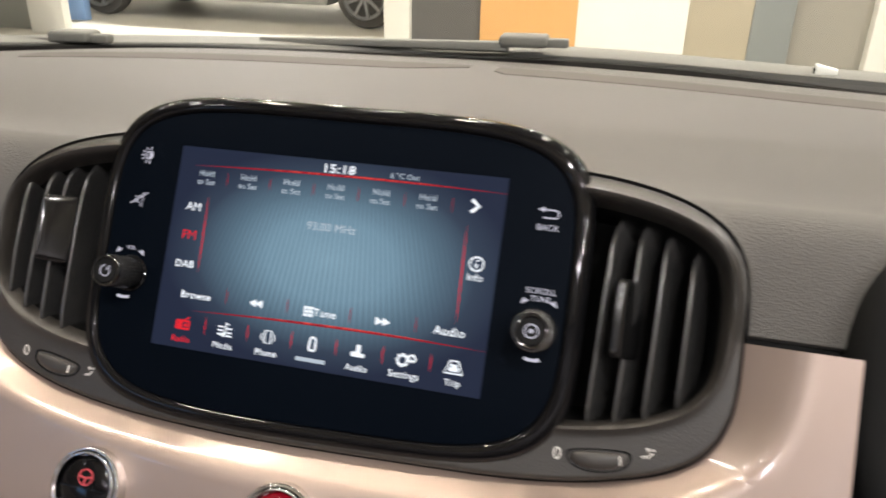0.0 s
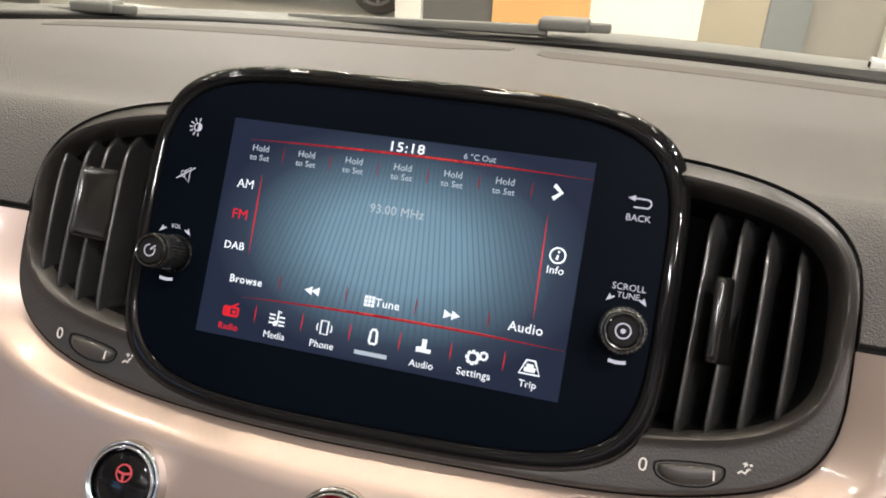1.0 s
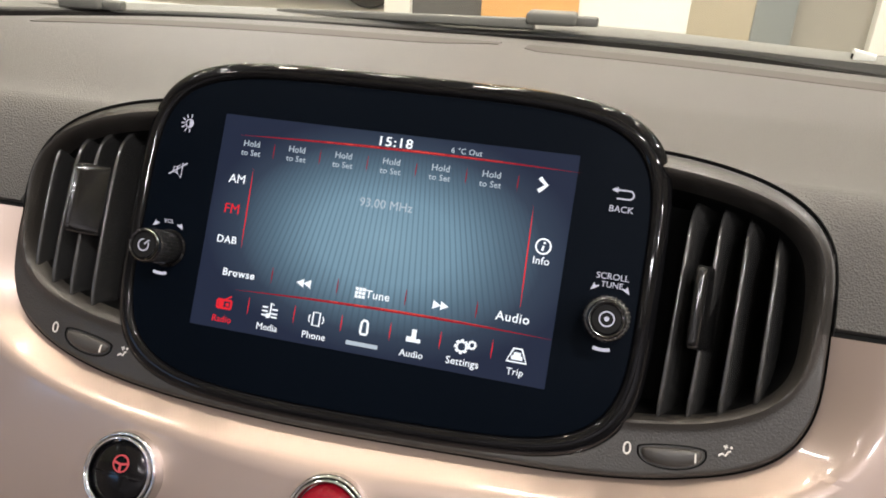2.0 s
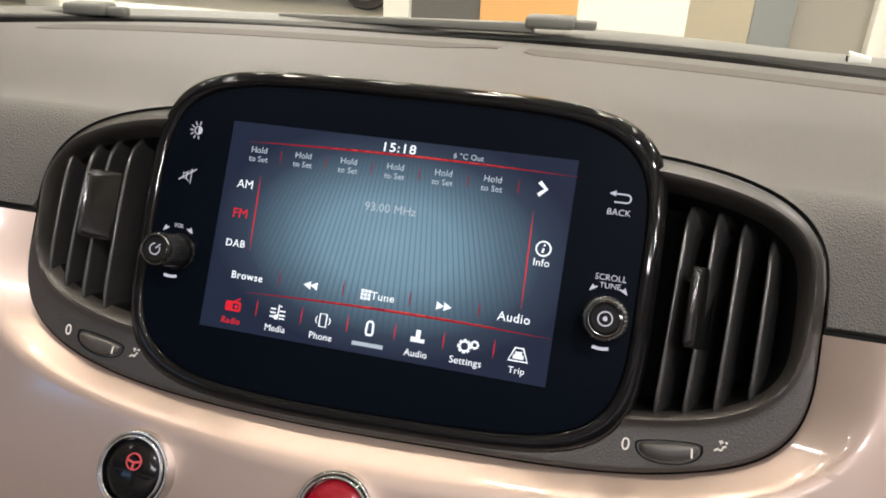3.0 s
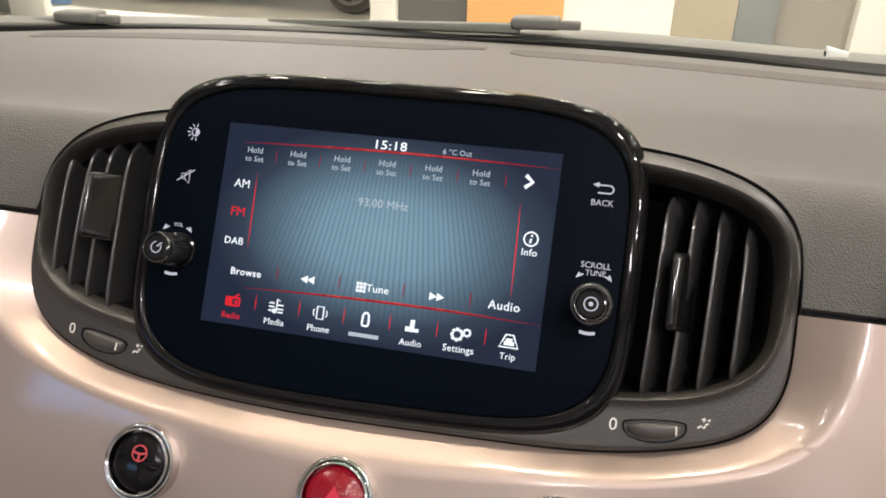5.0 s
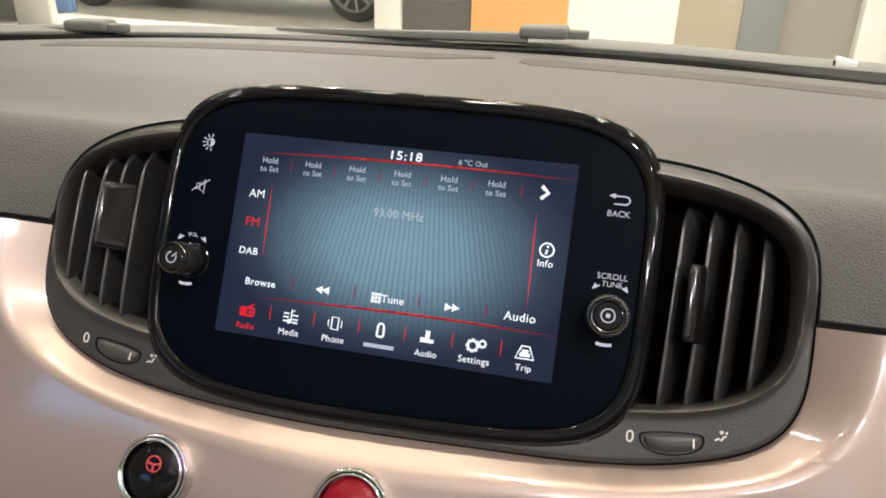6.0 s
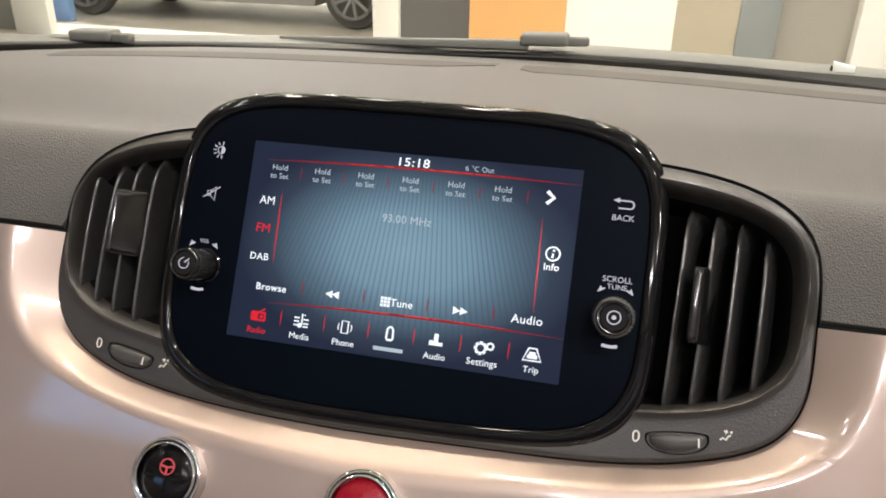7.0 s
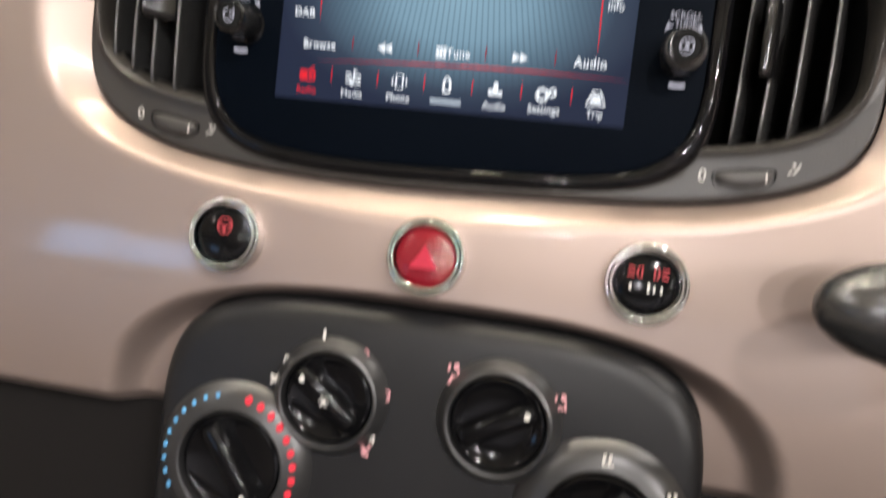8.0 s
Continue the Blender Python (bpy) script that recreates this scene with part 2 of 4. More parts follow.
# ---- the showroom round the car ----
FLOOR = surface("polished_beige_tiles", (0.56, 0.525, 0.46), rough=0.45, vary=0.08, scale=0.7)
WALL = surface("white_wall_paint", (0.78, 0.76, 0.71), rough=0.6, vary=0.03, scale=1.5)
CEILING_PAINT = surface("pale_ceiling_paint", (0.62, 0.585, 0.50), rough=0.7, vary=0.05, scale=0.8)
# tint of the unseen rear wall, set to cool and darken the fascia's reflection
REAR_WALL = surface("lilac_reflection_wall", (0.34, 0.335, 0.375), rough=0.6, vary=0.05, scale=1.2)
GREY_WALL = surface("grey_green_wall_paint", (0.27, 0.27, 0.245), rough=0.55, vary=0.06, scale=1.2)
BLUE_GREY = surface("blue_grey_panel", (0.22, 0.235, 0.235), rough=0.3, vary=0.12, scale=1.5)
DARK_PANEL = surface("anthracite_panel", (0.10, 0.095, 0.092), rough=0.45, vary=0.08, scale=2)
BEIGE = surface("warm_beige_panel", (0.40, 0.345, 0.255), rough=0.4, vary=0.12, scale=1.6)
ORANGE = surface("honey_orange_panel", (0.68, 0.37, 0.135), rough=0.4, vary=0.12, scale=1.6)
STONE = surface("grey_beige_slats", (0.30, 0.275, 0.235), rough=0.45, vary=0.12, scale=1.5)
LINER = surface("brown_grey_headliner_cloth", (0.26, 0.225, 0.205), rough=0.9, vary=0.08)
# black tyres lightened to grey, haze and reflection put into the colour
TYRE = surface("haze_grey_tyre_rubber", (0.085, 0.080, 0.075), rough=0.8, spec=0.2)
RIM = surface("silver_rim_paint", (0.34, 0.34, 0.34), rough=0.4, metal=0.6)
CAR_PAINT = surface("silver_grey_car_paint", (0.27, 0.27, 0.262), rough=0.3, coat=1.0, vary=0.05)
LAMP_FACE = glow("lamp_diffuser", (1.0, 0.92, 0.80), SPOT_GLOW)


def slab(name, x0, x1, y0, y1, z0, z1, material, label, kind="structure", category="", bevel=0.0):
    ob = part(name, block(x0, x1, y0, y1, z0, z1, bevel), material, None, label, unit=1.0, smooth=bool(bevel))
    return tagged(ob, label, category or name.split("_")[0], kind=kind)


slab("floor", -14, 14, -10, 12, -0.2, 0.0, FLOOR, "polished pale beige showroom floor tiles")
slab("ceiling", -14, 14, -10, 12, CEILING + 0.06, CEILING + 0.2, CEILING_PAINT, "pale grey showroom ceiling with round downlights")
slab("wall_north", -14, 14, 11.0, 11.2, 0, CEILING, WALL, "white plain showroom wall")
slab("wall_south", -14, 14, -5.7, -5.5, 0, CEILING, REAR_WALL, "unseen rear wall, tinted lilac-grey to cool the fascia's reflection")
slab("wall_east", 14, 14.2, -10, 11, 0, CEILING, WALL, "white plain showroom wall")
slab("wall_west", -14.2, -14, -10, 11, 0, CEILING, WALL, "white plain showroom wall")
# columns and panels of the partition behind the windscreen
slab("pillar_1", -5.55, -5.16, 5.8, 5.9, 0, CEILING, WALL, "white painted square showroom column", category="pillar", bevel=0.01)
slab("pillar_2", -1.985, -1.757, 5.8, 6.1, 0, CEILING, WALL, "white painted square showroom column", category="pillar", bevel=0.01)
slab("pillar_3", 1.716, 2.25, 5.8, 6.1, 0, CEILING, WALL, "white painted square showroom column", category="pillar", bevel=0.01)
slab("wall_grey", -9.0, -5.55, 6.0, 6.1, 0, CEILING, GREY_WALL, "grey-green painted partition wall")
slab("panel_dark", -1.757, -1.163, 5.86, 5.96, 0, CEILING, DARK_PANEL, "anthracite grey display panel", category="panel")
slab("panel_orange", -1.163, -0.39, 5.82, 5.96, 0, CEILING, ORANGE, "honey-orange lit display panel", category="panel")
slab("panel_white", -0.39, 0.439, 5.84, 5.96, 0, CEILING, WALL, "bright white display panel", category="panel")
slab("wall_slatted", 0.439, 1.716, 5.92, 6.0, 0, CEILING, STONE, "grey-beige ribbed wall between the columns", category="wall")
ribbed = bpy.data.objects["wall_slatted"]
rib = part("slat", block(0.91, 1.70, 5.9185, 5.9195, -0.010, 0.010, 0.0004, 1), STONE, ribbed, unit=1.0)
for i in range(60):
    piece = rib if i == 0 else new("slat", rib.data)
    piece.parent = ribbed
    piece.location = (0, 0, 0.02 + 0.026 * i)
slab("panel_beige", 0.439, 0.90, 5.86, 5.90, 0, CEILING, BEIGE, "warm beige satin display panel", category="panel")
slab("panel_glass", 0.90, 1.19, 5.84, 5.90, 0, 2.2, BLUE_GREY, "blue-grey satin display panel", category="panel", bevel=0.01)

DAYLIGHT = glow("daylight_pane", (0.30, 0.56, 1.0), 4.8)
window = slab("window_1", -4.68, -3.05, -5.5, -5.44, 2.16, 3.02, WALL, "white framed showroom window with bluish daylight", category="window")
for x0, x1, z1 in ((-4.60, -3.93, 2.92), (-3.87, -3.13, 2.80)):
    part("pane", block(x0, x1, -5.436, -5.43, 2.28, z1), DAYLIGHT, window, "bright bluish window pane", unit=1.0, smooth=False)


slab("sign_blue", -5.99, -5.66, 6.70, 6.80, 0, 0.9, surface("blue_sign_face", (0.20, 0.34, 0.62), rough=0.35), "pale blue floor-standing sign beside the column", kind="thing", category="sign", bevel=0.01)


def downlight():
    ob = thing("downlight", "round recessed warm white ceiling downlight", "ceiling light", pose(0, 0, CEILING), group="ceiling downlights")
    part("trim", turned([(0.13, 0.055), (0.13, 0.0), (0.115, -0.012), (0.10, 0.0), (0.10, 0.03)], 28, cap=False), WALL, ob, unit=1.0)
    part("diffuser", turned([(0.10, 0.03), (0.09, 0.02), (0.01, 0.018)], 24), LAMP_FACE, ob, "glowing white diffuser", unit=1.0)
    return ob


first_light = downlight()
spots = [(x, y) for y in (0.9, 1.9, 3.0, 4.2) for x in (-3.1, -2.1, -1.2, -0.5, 0.6, 1.5, 2.6)] + [(-4.6, 6.8), (-3.2, 6.8)]
for k, (x, y) in enumerate(spots):
    m = pose(x + 0.12 * math.sin(7 * k), y + 0.1 * math.sin(5 * k), CEILING)
    if k:
        copy_thing(first_light, m)
    else:
        first_light.matrix_basis = m


# a dim glow that keeps the added panels from looking black
FILL_FACE = glow("fill_panel_glow", (1.0, 0.95, 0.90), 0.5)


# an unseen panel, added with a grid of lamps to brighten the scene
def fill_panel(x, y, sx, sy, watt, colour=(1.0, 0.945, 0.89)):
    ob = thing("added_fill_panel", "added unseen ceiling panel with fill lamps", "ceiling light", pose(x, y, CEILING), group="ceiling panel lights")
    part("tray", block(-sx / 2 - 0.04, sx / 2 + 0.04, -sy / 2 - 0.04, sy / 2 + 0.04, 0.0, 0.06, 0.005), WALL, ob, unit=1.0)
    part("diffuser", block(-sx / 2, sx / 2, -sy / 2, sy / 2, -0.006, 0.0, 0.002, 1), FILL_FACE, ob, "dim glowing face of the added fill panel", unit=1.0, smooth=False)
    nx, ny = max(1, round(sx / 1.05)), max(1, round(sy / 1.05))
    for i in range(nx):
        for j in range(ny):
            px, py = x + sx * ((i + 0.5) / nx - 0.5), y + sy * ((j + 0.5) / ny - 0.5)
            area_lamp("lamp", px, py, CEILING - 0.015, watt / nx / ny, 0.16, colour=colour)
    return ob


# added fill: front, left, right, rear, far, side, overhead, background floor
fill_panel(0.2, 4.9, 3.4, 0.5, PANEL_WATT * 1.15)
fill_panel(-2.7, -1.0, 1.8, 3.2, LEFT_WATT, (1.0, 0.94, 0.88))
fill_panel(3.0, 1.5, 1.3, 2.4, RIGHT_WATT)
fill_panel(1.5, -1.8, 2.4, 1.0, REAR_WATT, (1.0, 0.945, 0.925))
fill_panel(0.9, -4.5, 3.2, 1.5, FAR_WATT, (1.0, 0.965, 0.97))
fill_panel(4.2, -3.4, 1.6, 1.6, SIDE_WATT, (1.0, 0.945, 0.92))
fill_panel(-0.5, 0.9, 3.2, 1.0, OVER_WATT, (1.0, 0.88, 0.71))
fill_panel(-4.6, 8.4, 3.0, 0.8, PANEL_WATT * 6)


def parked_car():
    car = thing("parked_car", "silver-grey car parked on the showroom floor", "car", pose(-4.25, 7.2, 0))
    # side outline, drawn in x and z and given a width
    top = [(-2.35, 0.42), (-2.3, 0.72), (-1.75, 0.92), (-0.95, 1.38), (0.6, 1.42), (1.5, 1.0), (2.3, 0.86), (2.4, 0.5)]
    low = [(2.36, 0.30)]
    for cx in (1.58, -1.58):
        low += [(cx + 0.40 * math.cos(radians(a)), 0.33 + 0.40 * math.sin(radians(a))) for a in range(0, 181, 20)]
        low.append((cx - 0.42, 0.22))
        if cx > 0:
            low.append((-1.16, 0.22))
    low.append((-2.32, 0.30))
    bm = plate([(x, z) for x, z in top] + low, 0, 1.75)
    bmesh.ops.triangulate(bm, faces=[f for f in bm.faces if len(f.verts) > 4])
    part("body", bm, CAR_PAINT, car, unit=1.0, m=pose(0, 1.75, 0, 90, 0, 0), smooth=False)
    for x in (-1.58, 1.58):
        for y in (0.02, 1.55):
            wheel = part("wheel", turned([(0.20, 0.16), (0.31, 0.18), (0.33, 0.13), (0.33, 0.05), (0.31, 0.0), (0.235, 0.0), (0.23, 0.03)], 40), TYRE, car, "black tyre on a silver rim", unit=1.0, m=pose(0, 0, 0, 90, 0, 0) @ pose(0, 0, -0.18))
            wheel.location = (x, y, 0.33)
            spokes = [turned([(0.232, 0.05), (0.232, 0.0), (0.205, 0.0), (0.20, 0.03)], 40, cap=False), turned([(0.06, 0.02), (0.055, -0.01), (0.01, -0.012)], 20)]
            for k in range(9):
                s = block(0.04, 0.215, -0.016, 0.016, 0.0, 0.03, 0.004, 1)
                bmesh.ops.rotate(s, cent=(0, 0, 0), matrix=Matrix.Rotation(k * 2 * math.pi / 9, 3, "Z"), verts=s.verts)
                spokes.append(s)
            rim = part("rim", merge(*spokes), RIM, wheel, "silver spoked rim", unit=1.0, m=pose(0, 0, 0, -90, 0, 0) @ pose(0, 0, 0, 180, 0, 0) @ pose(0, 0, 0.0))
            rim.location = (0, -0.012, 0)


parked_car()

# ---- the cabin that the dashboard stands in ----
# unseen roof that blocks some light, left open so ceiling lamps reach the dash
slab("cabin_roof", -0.60, 0.60, -1.75, -1.13, 1.40, 1.43, LINER, "brown-grey cloth headliner of the cabin roof", category="roof", bevel=0.01)
slab("roof_header", -0.60, 0.60, -0.20, -0.12, 1.40, 1.43, LINER, "brown-grey header above the windscreen", category="roof", bevel=0.01)
for n, s in ((1, -1), (2, 1)):
    slab("roof_rail_%d" % n, s * 0.52 - 0.08, s * 0.52 + 0.08, -1.13, -0.20, 1.40, 1.43, LINER, "brown-grey side rail of the glass roof", category="roof", bevel=0.01)
slab("cabin_rear", -0.66, 0.66, -1.80, -1.76, 0.30, 0.98, LINER, "brown-grey lower rear end of the cabin", category="cabin")
slab("cabin_floor", -0.66, 0.66, -1.76, 0.45, 0.26, 0.30, RUBBER, "black carpeted cabin floor", category="floor")
slab("cabin_bulkhead", -0.66, 0.66, 0.36, 0.40, 0.30, 0.90, RUBBER, "black bulkhead under the dashboard", category="bulkhead")
for n, s in ((1, -1), (2, 1)):
    slab("door_%d" % n, s * 0.70 if s < 0 else 0.66, -0.66 if s < 0 else 0.70, -1.76, 0.40, 0.30, 0.98, LINER, "brown-grey lower door trim of the cabin", category="door", bevel=0.006)
    slab("pillar_b_%d" % n, s * 0.64 - 0.025, s * 0.64 + 0.025, -1.22, -1.10, 0.98, 1.40, LINER, "brown-grey cabin door pillar", category="pillar", bevel=0.008)
    post = slab("pillar_a_%d" % n, -0.03, 0.03, -0.025, 0.025, 0, 0.76, LINER, "brown-grey windscreen pillar", category="pillar", bevel=0.01)
    post.matrix_basis = Matrix.Translation((s * 0.66, 0.40, 0.97)) @ (Vector((s * 0.56, -0.14, 1.42)) - Vector((s * 0.66, 0.40, 0.97))).to_track_quat("Z", "Y").to_matrix().to_4x4()

# ---- dashboard ----
def step(a, b, x):
    t = max(0.0, min(1.0, (x - a) / (b - a)))
    return t * t * (3 - 2 * t)


def arc(y, x, k=0.45):
    """The dashboard's edges bow away from the driver: the place along y of an edge at x."""
    return y - k * (x * x if x < 0.24 else 0.0576 + 0.30 * (x - 0.24))


def along(x0, x1, count, section):
    """Sweeps an open section, a function of x that gives (y, z) pairs, from x0 to x1 (metres)."""
    rings = []
    for i in range(count + 1):
        x = x0 + (x1 - x0) * i / count
        rings.append([(x, y, z) for y, z in section(x)])
    return loft(rings, closed=False)


POD_OVAL = dict(a=173.7, b=67.3, n=3.4, cx=1.2, cy=-13.2)
HOLE = dict(a=164.9, b=45.6, n=3.6, cx=0.8, cy=-5.5)


def shaped(o, grow, z, count, top_n, top_rise, low_lift):
    """A rounded oblong that is fuller at its upper corners and whose lower edge rises to the right."""
    out = []
    for i in range(count):
        t = 2 * math.pi * i / count
        c, s = math.cos(t), math.sin(t)
        side = step(-40, 90, o["cx"] + o["a"] * c)
        n = o["n"] + (top_n[0] + (top_n[1] - top_n[0]) * side) * step(0.0, 0.25, s)
        b = o["b"] + grow + (top_rise[0] + (top_rise[1] - top_rise[0]) * side) * step(0.0, 0.5, s)
        x = o["cx"] + (o["a"] + grow) * math.copysign(abs(c) ** (2 / n), c)
        y = o["cy"] + b * math.copysign(abs(s) ** (2 / n), s)
        y += low_lift * step(-30, 70, x) * step(178, 130, x) * step(0.0, -0.6, s)
        out.append((x, y, z))
    return out


def pod_ring(grow, z, count=420):
    return shaped(POD_OVAL, grow, z, count, (0.0, 0.7), (0.0, 0.2), 2.5)


def hole_ring(grow, z, count=420):
    return shaped(HOLE, grow, z, count, (-0.1, 0.5), (0.6, 1.6), -1.2)


POD_TOP = sorted((x, y) for x, y, z in pod_ring(0, 0, 1440) if y > POD_OVAL["cy"])


def top_section(x):
    s, c = math.sin(radians(TILT)), math.cos(radians(TILT))

    def at(v, w):
        return (v * s - w * c, SCREEN_Z + v * c + w * s)
    bow = max(0.0, abs(x) - 0.22)
    face = [(-0.0068, -0.016), (-0.0062, -0.0075), (-0.0050, -0.0055), (0.010, -0.0050), (0.020, -0.0053), (0.028, -0.0060), (0.0345, -0.0072),
            (0.0400, -0.0092), (0.0440, -0.0120), (0.0470, -0.0156), (0.0492, -0.0200), (0.0508, -0.0255)]
    # the panel is cut away behind the oblong vent housing
    foot = -1.0
    if abs(x * 1000 - POD_OVAL["cx"]) < POD_OVAL["a"]:
        foot = 0.001 * float(np.interp(x * 1000, [p[0] for p in POD_TOP], [p[1] for p in POD_TOP])) + 0.0003
    out = [at(max(v, min(foot, 0.0507)), w) for v, w in face]
    last = out[-1]
    for k in range(1, 15):
        f = k / 14
        y = last[0] + (0.497 - last[0]) * f
        z = last[1] + (SCREEN_Z + 0.0025 + 0.004 * step(-0.10, -0.40, x) - last[1]) * (f ** 0.92) + 0.0035 * math.sin(math.pi * f)
        out.append((y, z))
    out.append((0.500, SCREEN_Z - 0.002))
    out.append((0.502, SCREEN_Z - 0.03))
    return [(arc(y, x, 0.47 * max(0.0, min(1.0, y / 0.5)) ** 1.3) - 0.35 * bow * bow, z) for y, z in out]


dashboard = thing("dashboard", "grey grained dashboard with a cream lacquered fascia", "dashboard", Matrix.Identity(4))
part("upper_panel", along(-0.66, 0.66, 330, top_section), DASH_TOP, dashboard, "grey grained soft upper dashboard", unit=1.0)

PANEL_OVAL = dict(a=118.5, b=82.0, n=4.4, cx=6.0, cy=-215.0)


def fascia_height(x, y, off):
    lip = 13.5 + 8.0 * max(0.0, min(1.0, (y + 62) / 50))
    u = min(1.0, off / lip)
    h = -4.2 + 12.7 * (1.09 * u - 0.09 * u ** 12)
    h -= min(0.0, y + 102) ** 2 / 1000
    e = (abs(x - 6) / 148) ** 3 + (abs(y + 215) / 86) ** 3
    h -= 13.0 * step(1.13, 0.84, e)
    h -= 6.0 * step(-190, -197, y) ** 2
    h -= 60.0 * max(0.0, (abs(x) - 200) / 300) ** 2
    return h


def fascia():
    fine = [(x, y) for x, y, z in pod_ring(0, 0, 6000)]
    fine = [p for p in fine[3000:] if p[1] <= -13.3]
    fine = [(-172.4, -8.3), *fine, (174.8, -8.3)]
    ring, gone = [fine[0]], 0.0
    for (x0, y0), (x1, y1) in zip(fine, fine[1:]):
        gone += math.hypot(x1 - x0, y1 - y0)
        if gone >= 1.3 or (x1, y1) == fine[-1]:
            ring.append((x1, y1))
            gone = 0.0
    rings = []
    for x, y in ring:
        d = Vector((x, y + 8.3)).normalized() if abs(y + 8.3) > 0.01 else Vector((math.copysign(1, x), 0))
        x_end = 213.0 if d.x > 0 else -520.0
        y_end = -197.0
        k = min((x_end - x) / d.x if abs(d.x) > 1e-4 else 1e9, (y_end - y) / d.y if d.y < -1e-4 else 1e9)
        offs = [0, 0.8, 1.8, 3, 4.5, 6.3, 8.4, 11, 14, 18, 23] + [23 + (k - 23) * (j / 130) for j in range(1, 131)]
        rings.append([(x + d.x * o, y + d.y * o, fascia_height(x + d.x * o, y + d.y * o, o)) for o in offs])
    bm = loft(rings, closed=False)
    bmesh.ops.recalc_face_normals(bm, faces=bm.faces)
    return bm


face = part("fascia", fascia(), PAINT, dashboard, "glossy cream lacquered fascia panel")
face.matrix_basis = DASH
# black strips that stand for the shade in the open gap
for x0, x1 in ((-520, -171), (173, 213)):
    gap_strip = part("gap_strip", block(x0, x1, -10.5, -3.5, -16, -8.5, 0.6), RUBBER, dashboard, "black strip painted as the shade in the gap above the fascia")
    gap_strip.matrix_basis = DASH
low = part("knee_panel", block(-520, 420, -330, -194, -80, -20, 6), surface("dark_knee_plastic", (0.008, 0.007, 0.0065), rough=0.75, spec=0.12), dashboard, "charcoal lower knee panel")
low.matrix_basis = DASH

# demister slots along the top
SLOT = surface("dark_grey_grille_plastic", (0.090, 0.084, 0.075), rough=0.75, spec=0.1)
def slot_section(x):
    y = arc(0.425, x, 0.6)
    w = min(1.0, 0.15 + 0.85 * step(-0.424, -0.410, x)) * (0.25 + 0.75 * max(step(-0.03, -0.09, x), step(-0.015, 0.01, x)))
    ground = top_section(x)[12:-2]
    px, pz = [p[0] for p in ground], [p[1] for p in ground]
    return [(y + d, float(np.interp(y + d, px, pz)) + h) for d, h in ((-0.0465 * w, -0.0015), (-0.044 * w, 0.0007), (-0.015 * w, 0.0010), (-0.004 * w, 0.0010), (0.004, 0.0010), (0.0085, 0.0008), (0.0105, -0.003))]


for x0, x1 in ((-0.422, -0.030), (-0.004, 0.60)):
    part("demister_slot", along(x0, x1, 48, slot_section), SLOT, dashboard, "shallow dark demister slot", unit=1.0)

# ---- windscreen foot ----
def gasket_section(x):
    y, z = arc(0.503, x), SCREEN_Z
    g = 0.0055 * step(-0.10, -0.40, x) + 0.0055 * step(-0.20, 0.10, x) - 0.0065 * step(0.16, 0.36, x)
    return [(y, z - 0.03), (y, z - 0.003 + g), (y + 0.003, z + 0.0005 + g), (y + 0.012, z + 0.001 + g), (y + 0.016, z - 0.03)]


tagged(part("windscreen_seal", along(-0.66, 0.66, 72, gasket_section), SEAL, None, "black rubber seal along the windscreen foot", unit=1.0), category="seal", kind="structure")


def cowl_section(x):
    y, z = arc(0.519, x), SCREEN_Z - 0.006 * step(0.12, -0.22, x)
    return [(y, z - 0.03), (y, z + 0.009), (y + 0.003, z + 0.0115 - 0.004 * x), (y + 0.03, z + 0.0125 - 0.006 * x), (y + 0.055, z + 0.011 - 0.006 * x), (y + 0.07, z + 0.002), (y + 0.08, z - 0.05)]


tagged(part("cowl", along(-0.68, 0.68, 72, cowl_section), COWL, None, "grey plastic cowl below the windscreen", unit=1.0), category="cowl", kind="structure")


def glass_section(x):
    return [(arc(0.510, x), SCREEN_Z + 0.006), (arc(0.510, x) - 0.66, SCREEN_Z + 0.455), (arc(0.510, x) - 0.6625, SCREEN_Z + 0.451), (arc(0.510, x) - 0.0025, SCREEN_Z + 0.002)]


screen = tagged(part("windscreen", along(-0.62, 0.62, 24, glass_section), CLEAR, None, "clear curved windscreen glass", unit=1.0), category="windscreen", kind="structure")
screen.visible_shadow = False


def tapered(x0, x1, y, z, thick0, thick1, high0, high1):
    """A rounded bar along x whose depth and height change from end to end."""
    rings = []
    for k in range(13):
        f = k / 12
        d, h = (thick0 + (thick1 - thick0) * f) / 2, (high0 + (high1 - high0) * f) / 2
        rings.append([(x0 + (x1 - x0) * f, y + d * c, z + h * s) for c, s in ((-1, -0.6), (-1, 0.4), (-0.75, 0.85), (-0.3, 1), (0.3, 1), (0.75, 0.85), (1, 0.4), (1, -0.6), (0.6, -1), (-0.6, -1))])
    return loft(rings, cap_first=True, cap_last=True)


def wiper(x, y, z, reach, label):
    ob = thing("wiper", label, "wiper", pose(x, y, z, 0, -1.7, 0), group="windscreen wipers")
    part("cap", block(-0.026, 0.024, -0.012, 0.014, -0.006, 0.0065, 0.004, 3), COWL, ob, "grey pivot cap", unit=1.0)
    part("arm", tapered(-reach, -0.018, -0.002, -0.006, 0.006, 0.014, 0.006, 0.011), COWL, ob, "grey tapered wiper arm", unit=1.0)
    part("lever", block(0.02, 0.045, -0.006, 0.006, -0.006, 0.003, 0.0025), COWL, ob, unit=1.0)
    part("blade", block(-reach - 0.035, -reach + 0.02, 0.002, 0.007, -0.012, -0.006, 0.001), RUBBER, ob, unit=1.0)
    return ob


wiper(0.006, 0.512, SCREEN_Z + 0.0225, 0.30, "grey windscreen wiper parked on the cowl with a rounded cap")
